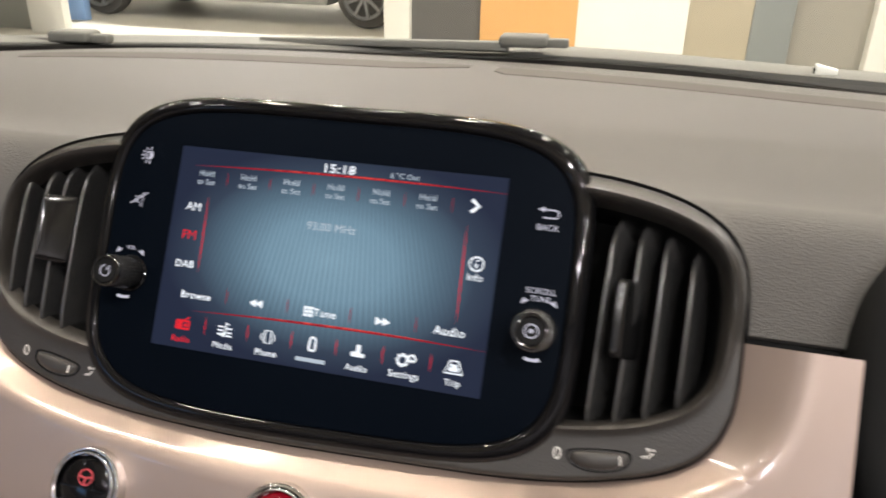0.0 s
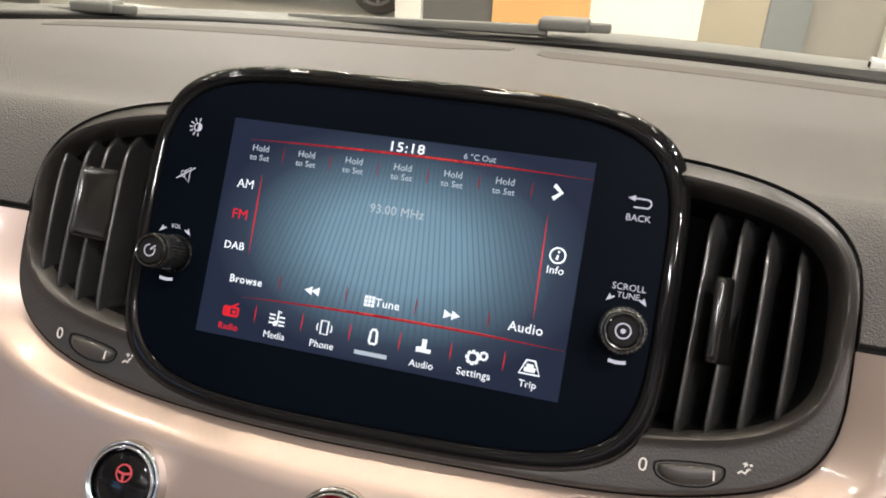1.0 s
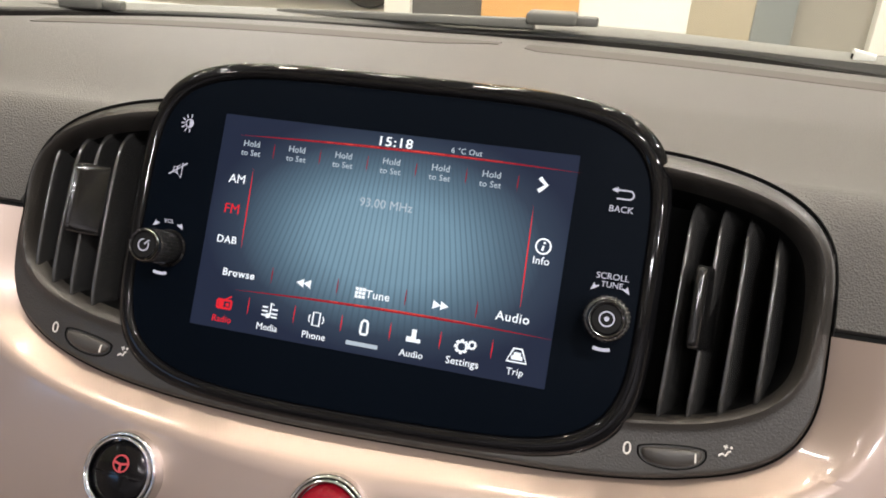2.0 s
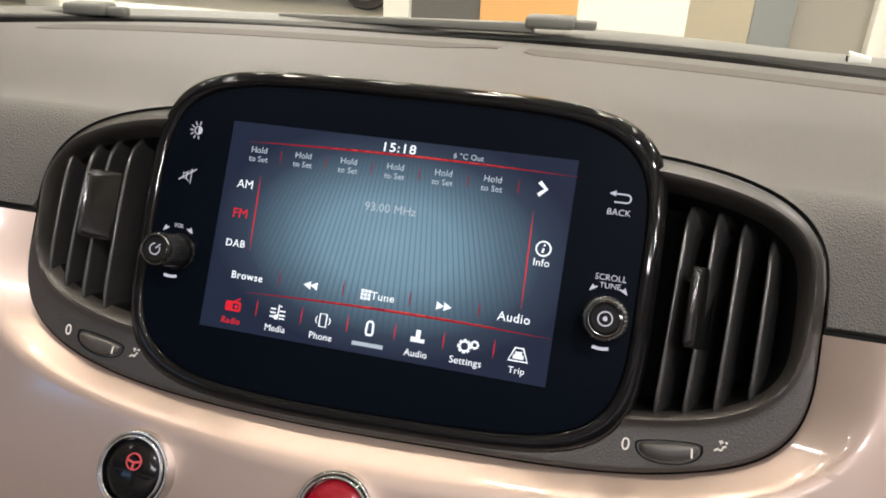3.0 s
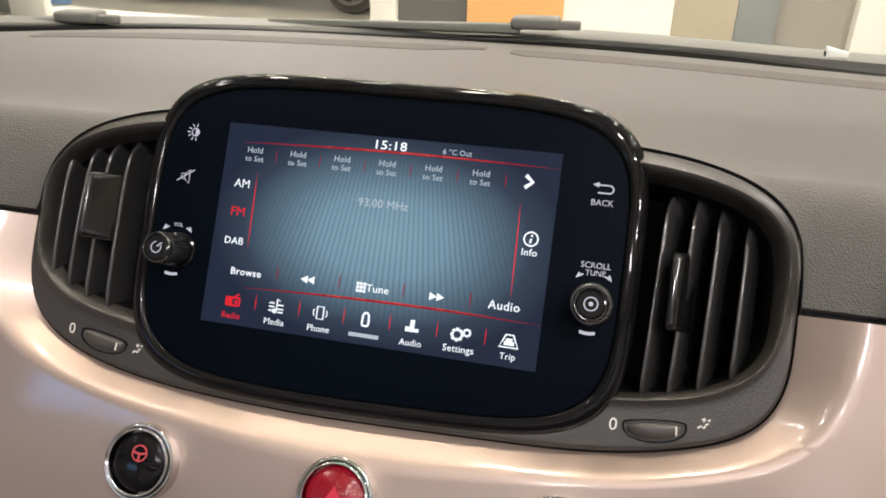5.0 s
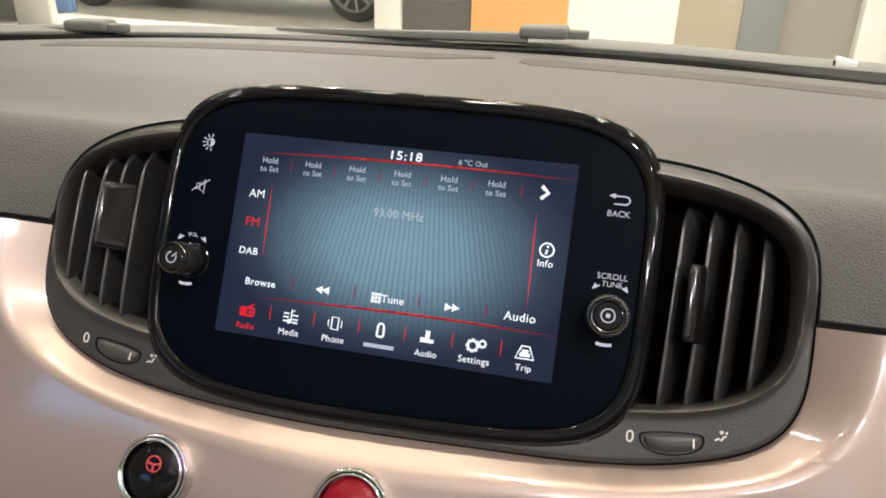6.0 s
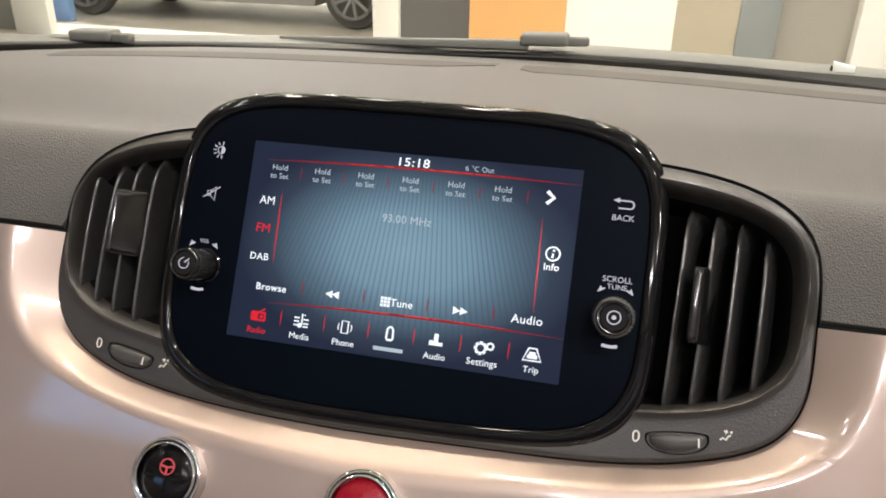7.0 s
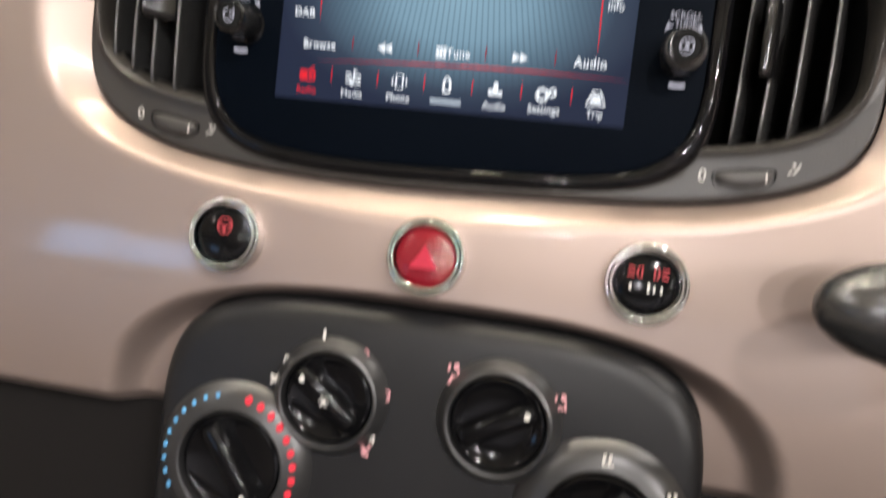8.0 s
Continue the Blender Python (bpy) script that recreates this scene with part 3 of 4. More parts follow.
wiper(-0.470, 0.425, SCREEN_Z + 0.013, 0.12, "grey windscreen wiper parked at the end of the cowl")

nozzle = thing("washer_nozzle", "small pale plastic washer nozzle on the cowl", "nozzle", pose(0.288, 0.497, SCREEN_Z + 0.010))
part("body", tapered(-0.006, 0.013, 0.0, 0.001, 0.010, 0.008, 0.017, 0.009), WALL, nozzle, unit=1.0)
part("stem", block(-0.0068, -0.0060, -0.003, 0.003, -0.010, 0.005, 0.0002, 1), SEAL, nozzle, unit=1.0)

# ---- housing of the middle vents and the display ----
housing = thing("vent_housing", "black grained oblong housing round the air vents", "vent housing")


def ring_of(o, grow, z, count=192):
    return oval(o["a"] + grow, o["b"] + grow, o["n"], o["cx"], o["cy"], z, count)


def housing_face(p, q, g):
    """A point of the housing's face on the way g from the vent opening q to the outer edge p."""
    x, y = q[0] + (p[0] - q[0]) * g, q[1] + (p[1] - q[1]) * g
    wide = math.hypot(p[0] - q[0], p[1] - q[1])
    inner, outer, top = g * wide, (1 - g) * wide, step(-38, 15, y)
    roll = (4.6 - 2.4 * step(-40, 90, x)) * (1 - top) + 0.50 * wide * top
    climb = max(0.0, min(1.0, outer / max(1.0, wide - roll)))
    flat = -1.7 - 0.02 * (y + 62) - 2.4 * max(0.0, 1 - outer / 2.2) ** 2
    ridge = 1.3 * math.exp(-((inner - roll) / 1.9) ** 2)
    crest = -3.9 + 5.1 * climb ** 1.7
    z = (flat + ridge) * (1 - top) + crest * top
    z -= (6.5 + 4.5 * top) * max(0.0, 1 - inner / roll) ** 2
    # it is sunk behind the display
    gap = 100 * ((abs(x) / 113.5) ** 4.6 + (abs(y + 2.6) / rim_depth(x, y)) ** 4.6) ** (1 / 4.6) - 100
    return (x, y, z - 6.0 * step(-1.0, -4.0, gap))


def rim_depth(x, y):
    """Half height of the display's frame; its lower edge rises a little to the right."""
    return 73.3 if y > -2.6 else 74.8 - 2.6 * step(-30, 70, x)


OUTER, INNER = pod_ring(-0.7, 0), hole_ring(0, 0)
SHELL = [[housing_face(p, q, g) for p, q in zip(OUTER, INNER)] for g in (1.0, 0.985, 0.965, 0.94, 0.91, 0.88, 0.84, 0.79, 0.73, 0.66, 0.58, 0.5, 0.42, 0.34, 0.27, 0.21, 0.16, 0.11, 0.07, 0.03, 0.0)]
part("shell", loft([pod_ring(-0.2, -16), pod_ring(-0.5, -9)] + SHELL), POD, housing)
# throat and back sheet carry the vents' deep shade as colour
part("throat", loft([[(x, y, z + 0.05) for x, y, z in SHELL[-1]], hole_ring(-0.6, -12), hole_ring(-3, -40)]), DEEP, housing, "inner wall of the vents, painted near black for shade")
part("cavity", loft([hole_ring(-2, -36), hole_ring(-30, -36.5)], cap_last=True), DEEP, housing, "sheet behind the vents, painted near black for shade")
# a black ring stands for the shade in the gap round the housing
part("gap_shade", loft([pod_ring(0.9, -9), pod_ring(0.8, -4.2), pod_ring(0.4, -4.3), pod_ring(-0.4, -7.0), pod_ring(-0.6, -12)]), RUBBER, housing, "black ring painted as the shade in the gap round the housing")


def slat_body(height, turn, lean):
    """A thin bowed blade, standing upright, of the given height."""
    rings = []
    for i in range(41):
        f = 0.5 - 0.5 * math.cos(math.pi * i / 40)
        y = (f - 0.5) * height
        end = 2 * f - 1
        bow = 1.4 * (1 - end * end) - (14.0 * end ** 8 if end > 0 else 5.0 * end ** 10)
        thin = 1 - 0.55 * abs(end) ** 10
        sect = [(-1.15 * math.cos(math.pi * k / 10), 1.7 * math.sin(math.pi * k / 10) - 1.7) for k in range(11)] + [(0.9, -26), (-0.9, -26)]
        rings.append([(px * thin + lean * y - turn * (pz + 0.5 * min(0.0, bow)), y, (pz + bow if pz > -5 else pz) - 3.6) for px, pz in sect])
    return loft(rings, cap_first=True, cap_last=True)


def tab_body(turn, broad):
    rings = []
    for y, g in ((-15.7, 0.45), (-15.4, 0.68), (-14.7, 0.86), (-13.6, 0.97), (-12, 1.0), (12, 1.0), (13.6, 0.97), (14.7, 0.86), (15.4, 0.68), (15.7, 0.45)):
        sect = [(-2.4, 3.2), (-2.25, 4.3), (-1.8, 5.2), (-1.0, 5.8), (0, 6.0), (1.0, 5.8), (1.8, 5.2), (2.25, 4.3), (2.4, 3.2), (2.4, -13), (-2.4, -13)]
        if broad:
            sect = [(-2.4, 3.2), (-2.25, 4.6), (-1.7, 5.7), (-0.8, 6.1), (0.2, 5.8), (1.0, 5.0), (1.9, 4.2), (9.6, -1.6), (10.4, -2.8), (10.7, -4.5), (10.7, -13), (-2.4, -13)]
        rings.append([(px * (1 if px > 2 else g) - turn * pz, y, pz if pz < 0 else pz * g) for px, pz in sect])
    return loft(rings, cap_first=True, cap_last=True)


def moon(a, b, z, count=48):
    """A half-moon outline: nearly straight above, full below."""
    pts = []
    for i in range(count):
        c, s = math.cos(2 * math.pi * i / count), math.sin(2 * math.pi * i / count)
        y = (0.5 if s > 0 else 1.05) * b * math.copysign(abs(s) ** (0.4 if s > 0 else 0.95), s)
        pts.append((a * math.copysign(abs(c) ** 0.95, c), y + 0.2 * b, z))
    return pts


def air_vent(side):
    turn = 0.42 if side > 0 else 0.02
    ob = thing("air_vent", "black plastic air vent with four upright slats and a tab", "air vent", group="middle air vents")
    if side > 0:
        places = [(119.8, -7.8, 88, 0.030), (130.6, -7.4, 87, 0.035), (141.0, -7.2, 80, 0.022), (152.6, -6.5, 67, 0.012)]
    else:
        places = [(-159.4, -5.0, 70, 0.005), (-149.0, -6.0, 79, 0.03), (-139.0, -7.0, 87, 0.02), (-128.0, -8.0, 91, 0.0)]
    for x, y, h, lean in places:
        blade = part("slat", slat_body(h, turn, lean), SLAT, ob)
        blade.location = (x * 0.001, y * 0.001, 0)
        foot = y - h / 2
        part("pivot", block(x - 1.6 + turn * 8 - lean * 44, x + 1.2 + turn * 8 - lean * 44, foot - 4, foot + 4, -14, -8.5, 0.6), SLAT, ob, "small black slat pivot")
    tab = part("tab", tab_body(turn, side < 0), TAB, ob, "smooth black adjusting tab")
    tab.location = (0.1284 if side > 0 else -0.1395, -0.0055 if side > 0 else 0.0, 0)
    # closing wheel, its slot and the marks beside it
    cx, cy, tilt = (125.8, -61.3, 7) if side > 0 else (-124.5, -62.8, -9)
    m = pose(0, 0, 0, 0, 0, tilt)
    # the shade in the slot is painted near black
    slot = part("slot", loft([moon(12.6, 6.1, -1.75), moon(12.2, 5.8, -1.1), moon(11.8, 5.4, -1.4), moon(11.5, 5.1, -3), moon(9.4, 4, -3.2)], cap_last=True), DEEP, ob, "half-moon slot, painted near black for shade")
    slot.matrix_basis = Matrix.Translation((cx * 0.001, cy * 0.001, 0)) @ m
    wheel = part("wheel", loft([moon(11.0 * k, 4.6 * k, z) for k, z in ((1, -3.0), (0.99, -1.4), (0.93, -0.5), (0.8, 0.1), (0.55, 0.5), (0.25, 0.7))], cap_last=True), SATIN, ob, "dark satin closing wheel")
    wheel.matrix_basis = slot.matrix_basis.copy()
    bar = part("mark", block(7.9, 8.5, -1.6, 1.9, -0.6, 0.3), PRINT, wheel, "white pointer line")
    zx, zy, ix, iy = (109.6, -61.4, 144.1, -55.8) if side > 0 else (-141.3, -58.8, -105.9, -63.7)
    part("zero_mark", lettering("0", 3.1, zx, zy, -0.9), PRINT, ob, "white printed zero")
    fan = merge(stroke([(ix - 2.3, iy - 1.9), (ix - 1.1, iy - 0.9), (ix + 0.1, iy - 1.5), (ix + 1.0, iy + 0.2), (ix + 1.8, iy + 0.3)], 0.65, -1.1),
                stroke([(ix - 1.0, iy + 1.9), (ix + 0.6, iy + 1.6)], 0.65, -1.1), stroke([(ix - 0.3, iy + 0.7), (ix + 0.1, iy + 2.5)], 0.4, -1.1), plate(circle(0.5, ix + 1.8, iy + 1.7, count=12), -1.1))
    part("flow_mark", fan, PRINT, ob, "white printed airflow symbol")
    return ob


air_vent(-1)
air_vent(1)

# ---- display unit ----
unit = thing("infotainment_unit", "gloss black display unit showing a radio page", "display")
A, B = 112.0, 72.0


def rim(grow, z, count=192):
    out = []
    for x, y, h in oval(A + grow, 1.0, 4.9, 0, 0, z, count, n_low=4.6):
        half = rim_depth(x, -2.6 + (72 * y)) - 1.5 + grow
        out.append((x - 0.6, -2.6 + half * y, h))
    return out


part("frame", loft([rim(-3, -40), rim(2.2, -24), rim(2.4, -12), rim(2.3, -4.4), rim(2.0, -3.0), rim(1.5, -1.9), rim(0.7, -0.8), rim(-0.3, 0.0), rim(-1.5, 0.6), rim(-2.7, 0.9), rim(-3.8, 0.8), rim(-4.6, 0.45), rim(-5.1, 0.0), rim(-5.4, -0.6), rim(-5.6, -1.0)]), GLOSS, unit, "gloss black rounded frame")
part("glass", loft([rim(-5.6, -1.2), rim(-5.9, -0.15), rim(-6.4, 0.0), rim(-40, 0.0)], cap_last=True), GLASS, unit, "smoked flat front glass")
display = part("display", block(-76.2, 76.2, -45.7, 45.7, -0.5, 0.12), PAGE, unit, "lit blue radio page", smooth=False)

Z = 0.16


def fading(x0, y0, x1, y1, width, bow, material, label):
    """A thin bowed line that tapers to both ends."""
    count = 24
    left, right = [], []
    d = Vector((x1 - x0, y1 - y0)).normalized()
    side = Vector((-d.y, d.x))
    for i in range(count + 1):
        f = i / count
        p = Vector((x0 + (x1 - x0) * f, y0 + (y1 - y0) * f)) + side * bow * (1 - (2 * f - 1) ** 2)
        h = width / 2 * max(0.06, (1 - abs(2 * f - 1) ** 2.2))
        left.append(p + side * h)
        right.append(p - side * h)
    bm = bmesh.new()
    a, b = [bm.verts.new((*p, Z)) for p in left], [bm.verts.new((*p, Z)) for p in right]
    for i in range(count):
        bm.faces.new((a[i], b[i], b[i + 1], a[i + 1]))
    return part("red_line", bm, material, display, label, smooth=False)


fading(-68, 37.2, 77, 39.0, 1.1, 1.2, RED_DIM, "red divider line")
fading(-40, 38.35, 52, 39.45, 0.6, 0.5, RED_HOT, "bright core of the divider")
fading(-58, -28.6, 76, -26.6, 1.1, 1.4, RED_DIM, "red divider line")
fading(-34, -27.2, 54, -25.8, 0.6, 0.6, RED_HOT, "bright core of the divider")
fading(-59.2, 23.5, -58.6, -11.0, 0.55, 0.0, RED_LIT, "red side line")
fading(61.2, 24.0, 62.2, -17.5, 0.55, 0.0, RED_LIT, "red side line")
for i in range(6):
    fading(-51.3 + 21.0 * i, 35.4, -51.3 + 21.0 * i, 28.6, 0.42, 0, RED_DIM, "")
    fading(-50.7 + 20.9 * i, -30.4, -50.7 + 20.9 * i, -38.2, 0.42, 0, RED_LIT, "")
for i in range(4):
    fading(-42.5 + 29.3 * i, -16.2, -42.5 + 29.3 * i, -23.6, 0.5, 0, RED_DIM, "")


def word(text, width, x, y, material=WHITE_LIT, bold=0.0, parent=None, z=Z, label="", tall=1.0):
    return part("lettering", lettering(text, width, x, y, z, bold, tall), material, parent or display, label, smooth=False)


word("15:18", 14.2, 1.6, 42.1, bold=0.016, tall=0.86)
word("6 °C Out", 12.8, 31.4, 41.9, SOFT_LIT, 0.004)
for i in range(6):
    word("Hold", 7.3, -61.9 + 20.95 * i, 34.0, SOFT_LIT, 0.004)
    word("to Set", 8.9, -61.8 + 20.92 * i, 30.1, SOFT_LIT, 0.004)
word("93.00 MHz", 22.6, 1.6, 16.1, SOFT_LIT)
word("AM", 7.4, -66.0, 18.3)
word("FM", 6.6, -65.9, 5.3, RED_LIT)
word("DAB", 9.0, -65.7, -8.0, bold=0.014)
word("Browse", 14.6, -57.6, -21.6, bold=0.016)
word("Tune", 10.2, 4.4, -21.0, bold=0.010)
word("Audio", 13.4, 59.8, -20.6, bold=0.012)
for i, (text, width) in enumerate((("Radio", 8.7), ("Media", 9.4), ("Phone", 10.2), (None, 14.6), ("Audio", 9.8), ("Settings", 13.2), ("Trip", 6.6))):
    x = -61.8 + 20.95 * i
    if text:
        word(text, width, x, -41.6, RED_LIT if i == 0 else WHITE_LIT, 0.0 if i == 1 else 0.006)
    else:
        part("caption_bar", plate([(x - 6.8, -42.5), (x + 6.8, -42.5), (x + 6.8, -40.8), (x - 6.8, -40.8)], Z, 0.04), SOFT_LIT, display, "pale unlettered caption bar", smooth=False)
word("Info", 6.4, 67.4, 3.0, bold=0.006)


def icon(name, material, *shapes, parent=None, label=""):
    return part(name, merge(*shapes), material, parent or display, label, smooth=False)


def box(x0, x1, y0, y1):
    return plate([(x0, y0), (x1, y0), (x1, y1), (x0, y1)], Z, 0.05)


icon("arrow_icon", WHITE_LIT, stroke([(62.0, 35.2), (65.0, 32.5), (62.0, 29.8)], 1.7, Z, 0.05))
icon("info_icon", WHITE_LIT, stroke(circle(2.9, 67.4, 8.6), 0.7, Z, 0.05, True), stroke([(67.2, 6.9), (67.5, 8.8)], 0.9, Z, 0.05), plate(circle(0.5, 67.7, 10.0, count=10), Z, 0.05))
icon("rewind_icon", WHITE_LIT, plate([(-31.3, -21.0), (-27.9, -19.2), (-27.9, -22.8)], Z, 0.05), plate([(-28.2, -21.0), (-24.8, -19.2), (-24.8, -22.8)], Z, 0.05))
icon("forward_icon", WHITE_LIT, plate([(34.2, -20.7), (30.8, -18.9), (30.8, -22.5)], Z, 0.05), plate([(31.0, -20.7), (27.6, -18.9), (27.6, -22.5)], Z, 0.05))
icon("keypad_icon", WHITE_LIT, *[box(-5.25 + 1.55 * c, -3.95 + 1.55 * c, -23.25 + 1.55 * r, -21.95 + 1.55 * r) for c in range(3) for r in range(3)])
X = [-61.8 + 20.95 * i for i in range(7)]
icon("radio_icon", RED_LIT, stroke([(X[0] - 3.0, -37.0), (X[0] + 3.0, -37.0), (X[0] + 3.2, -36.7), (X[0] + 3.2, -33.9), (X[0] + 3.0, -33.6), (X[0] - 3.0, -33.6), (X[0] - 3.2, -33.9), (X[0] - 3.2, -36.7)], 0.9, Z, 0.05, True), box(X[0] - 2.6, X[0] - 0.2, -36.6, -34.0), plate(circle(0.85, X[0] + 1.5, -35.4, count=12), Z, 0.05), stroke([(X[0] + 0.2, -33.4), (X[0] + 2.9, -31.7)], 0.6, Z, 0.05))
icon("media_icon", WHITE_LIT, *[stroke([(X[1] - 3.4, y), (X[1] - 0.8, y)], 0.7, Z, 0.05) for y in (-33.4, -35.0, -36.7)], *[stroke([(X[1] + 1.0, y), (X[1] + 3.6, y)], 0.7, Z, 0.05) for y in (-34.0, -35.8, -37.2)], stroke([(X[1] + 0.4, -36.8), (X[1] + 0.4, -31.4), (X[1] + 1.8, -32.2)], 0.7, Z, 0.05), plate(circle(1.1, X[1] - 0.5, -36.8, count=14), Z, 0.05))
icon("phone_icon", WHITE_LIT, stroke([(X[2] - 1.5, -37.4), (X[2] + 1.5, -37.4), (X[2] + 1.5, -32.0), (X[2] - 1.5, -32.0)], 0.7, Z, 0.05, True), stroke(circle(2.6, X[2] - 0.6, -34.8, 145, 215, 8), 0.5, Z, 0.05), stroke(circle(2.6, X[2] + 0.6, -34.8, -35, 35, 8), 0.5, Z, 0.05))
icon("link_icon", WHITE_LIT, stroke([(X[3] - 1.1, -37.4), (X[3] + 1.1, -37.4), (X[3] + 1.5, -36.6), (X[3] + 1.3, -32.8), (X[3] + 0.6, -31.8), (X[3] - 0.6, -31.8), (X[3] - 1.3, -32.8), (X[3] - 1.5, -36.6)], 1.0, Z, 0.05, True))
icon("levels_icon", WHITE_LIT, box(X[4] - 3.0, X[4] - 1.0, -37.0, -34.9), box(X[4] - 1.0, X[4] + 1.0, -37.0, -31.8), box(X[4] + 1.0, X[4] + 3.0, -37.0, -35.4))
gear = [(r * math.cos(radians(a)), r * math.sin(radians(a))) for k in range(8) for a, r in ((45 * k - 12, 2.1), (45 * k - 8, 2.9), (45 * k + 8, 2.9), (45 * k + 12, 2.1))]
icon("gears_icon", WHITE_LIT, stroke([(X[5] - 1.2 + x * 0.9, -35.2 + y * 0.9) for x, y in gear], 0.9, Z, 0.05, True), stroke([(X[5] + 2.9 + x * 0.55, -34.0 + y * 0.55) for x, y in gear], 0.7, Z, 0.05, True))
icon("trip_icon", WHITE_LIT, stroke([(X[6] - 3.9, -37.4), (X[6] - 1.6, -32.2), (X[6] + 1.6, -32.2), (X[6] + 3.9, -37.4)], 0.8, Z, 0.05, True), box(X[6] - 2.2, X[6] + 2.2, -36.6, -34.9), box(X[6] - 1.4, X[6] + 1.4, -35.0, -33.6))

# touch keys printed on the glass
sun = [stroke(circle(1.75, -92.9, 39.5), 0.5, Z, 0.04, True), plate([(-92.9, 37.9), *circle(1.6, -92.9, 39.5, -90, 90, 14), (-92.9, 41.1)], Z, 0.04)]
sun += [stroke([(-92.9 + 2.5 * math.cos(radians(a)), 39.5 + 2.5 * math.sin(radians(a))), (-92.9 + 4.1 * math.cos(radians(a)), 39.5 + 4.1 * math.sin(radians(a)))], 0.5, Z, 0.04) for a in (80, 115, 150, 180, 210, 245, 280)]
icon("brightness_key", LEGEND, *sun, parent=unit, label="printed brightness symbol")
icon("mute_key", LEGEND, stroke([(-96.6, 17.4), (-94.9, 17.4), (-92.6, 15.3), (-92.6, 21.9), (-94.9, 19.8), (-96.6, 19.8)], 0.42, Z, 0.04, True), stroke([(-98.6, 16.4), (-90.3, 22.0)], 0.5, Z, 0.04), stroke([(-94.9, 17.4), (-94.9, 19.8)], 0.4, Z, 0.04), parent=unit, label="printed mute symbol")
word("VOL", 4.8, -94.3, -4.1, LEGEND, 0.0, unit)
word("BACK", 9.1, 94.6, 27.0, LEGEND, 0.003, unit)
word("SCROLL", 12.2, 95.2, 1.0, LEGEND, 0.0, unit)
word("TUNE", 8.2, 95.3, -2.2, LEGEND, 0.0, unit)
icon("back_key", LEGEND, stroke([(91.0, 34.3), (96.8, 34.3), *circle(1.65, 96.8, 32.65, 90, -90, 12), (92.2, 31.0)], 0.62, Z, 0.04), plate([(89.8, 34.3), (92.5, 35.5), (92.5, 33.2)], Z, 0.04), parent=unit, label="printed return arrow")
for x, y in ((-94.4, -5.6), (94.9, -3.4)):
    icon("turn_marks", LEGEND, plate([(x - 7.4, y - 1.6), (x - 5.0, y - 0.4), (x - 6.3, y + 1.3)], Z, 0.04), plate([(x + 7.4, y - 1.6), (x + 5.0, y - 0.4), (x + 6.3, y + 1.3)], Z, 0.04), stroke([(x - 6.0, y - 0.4), (x - 4.4, y + 0.4)], 0.6, Z, 0.04), stroke([(x + 6.0, y - 0.4), (x + 4.4, y + 0.4)], 0.6, Z, 0.04), parent=unit, label="printed turning arrows")
    icon("underline_mark", LEGEND, stroke([(x - 3.2, -26.6), (x - 1, -27.0), (x + 1, -27.0), (x + 3.2, -26.6)], 1.3, Z, 0.04), parent=unit, label="printed pale bar")


def turn_knob(x, y, power):
    knob = part("volume_knob" if power else "tuning_knob", turned([(10.2, 0.0), (10.2, 0.6), (9.2, 1.0), (8.9, 2.0), (8.5, 13.5), (8.3, 16.0), (7.6, 17.3), (6.6, 17.6), (6.2, 17.0), (0.6, 16.8)], 48), GLOSS, unit, "gloss black turning knob")
    knob.location = (x * 0.001, y * 0.001, 0)
    knob.scale = (0.81, 0.81, 1.06)
    ribs = [[((r + (0.0 if k % 4 < 2 else -0.45)) * math.cos(2 * math.pi * k / 120), (r + (0.0 if k % 4 < 2 else -0.45)) * math.sin(2 * math.pi * k / 120), z) for k in range(120)]
            for r, z in (((8.4, 2.4), (8.95, 3.0), (8.95, 15.0), (8.6, 15.6), (7.8, 15.7)) if power else ((10.2, 2.4), (10.9, 3.0), (10.6, 13.0), (10.0, 14.8), (9.2, 15.5), (7.8, 15.7)))]
    part("grip", loft(ribs), SLAT, knob, "fine ribbed grip", smooth=False)
    part("top_ring", turned([(8.6, 15.4), (8.75, 16.2), (8.4, 17.0), (7.8, 17.5), (7.4, 17.4)], 48, cap=False), DARK_RING, knob, "thin dark chrome ring")
    part("face", turned([(6.4, 16.8), (6.3, 17.15), (5.8, 17.2), (0.4, 17.15)], 40), RUBBER, knob, "matt dark knob face")
    if power:
        marks = [stroke(circle(2.9, 0, 0, 95, 385, 26), 0.55, 17.3, 0.05), stroke([(0.4, 0.4), (3.0, 2.8)], 0.6, 17.3, 0.05)]
    else:
        marks = [stroke(circle(3.2, 0, 0), 0.6, 17.3, 0.05, True), plate(circle(1.1, 0, 0, count=14), 17.3, 0.05)]
    part("mark", merge(*marks), LEGEND, knob, "printed pale ring symbol", smooth=False)


turn_knob(-92.3, -15.8, True)
turn_knob(95.0, -15.0, False)

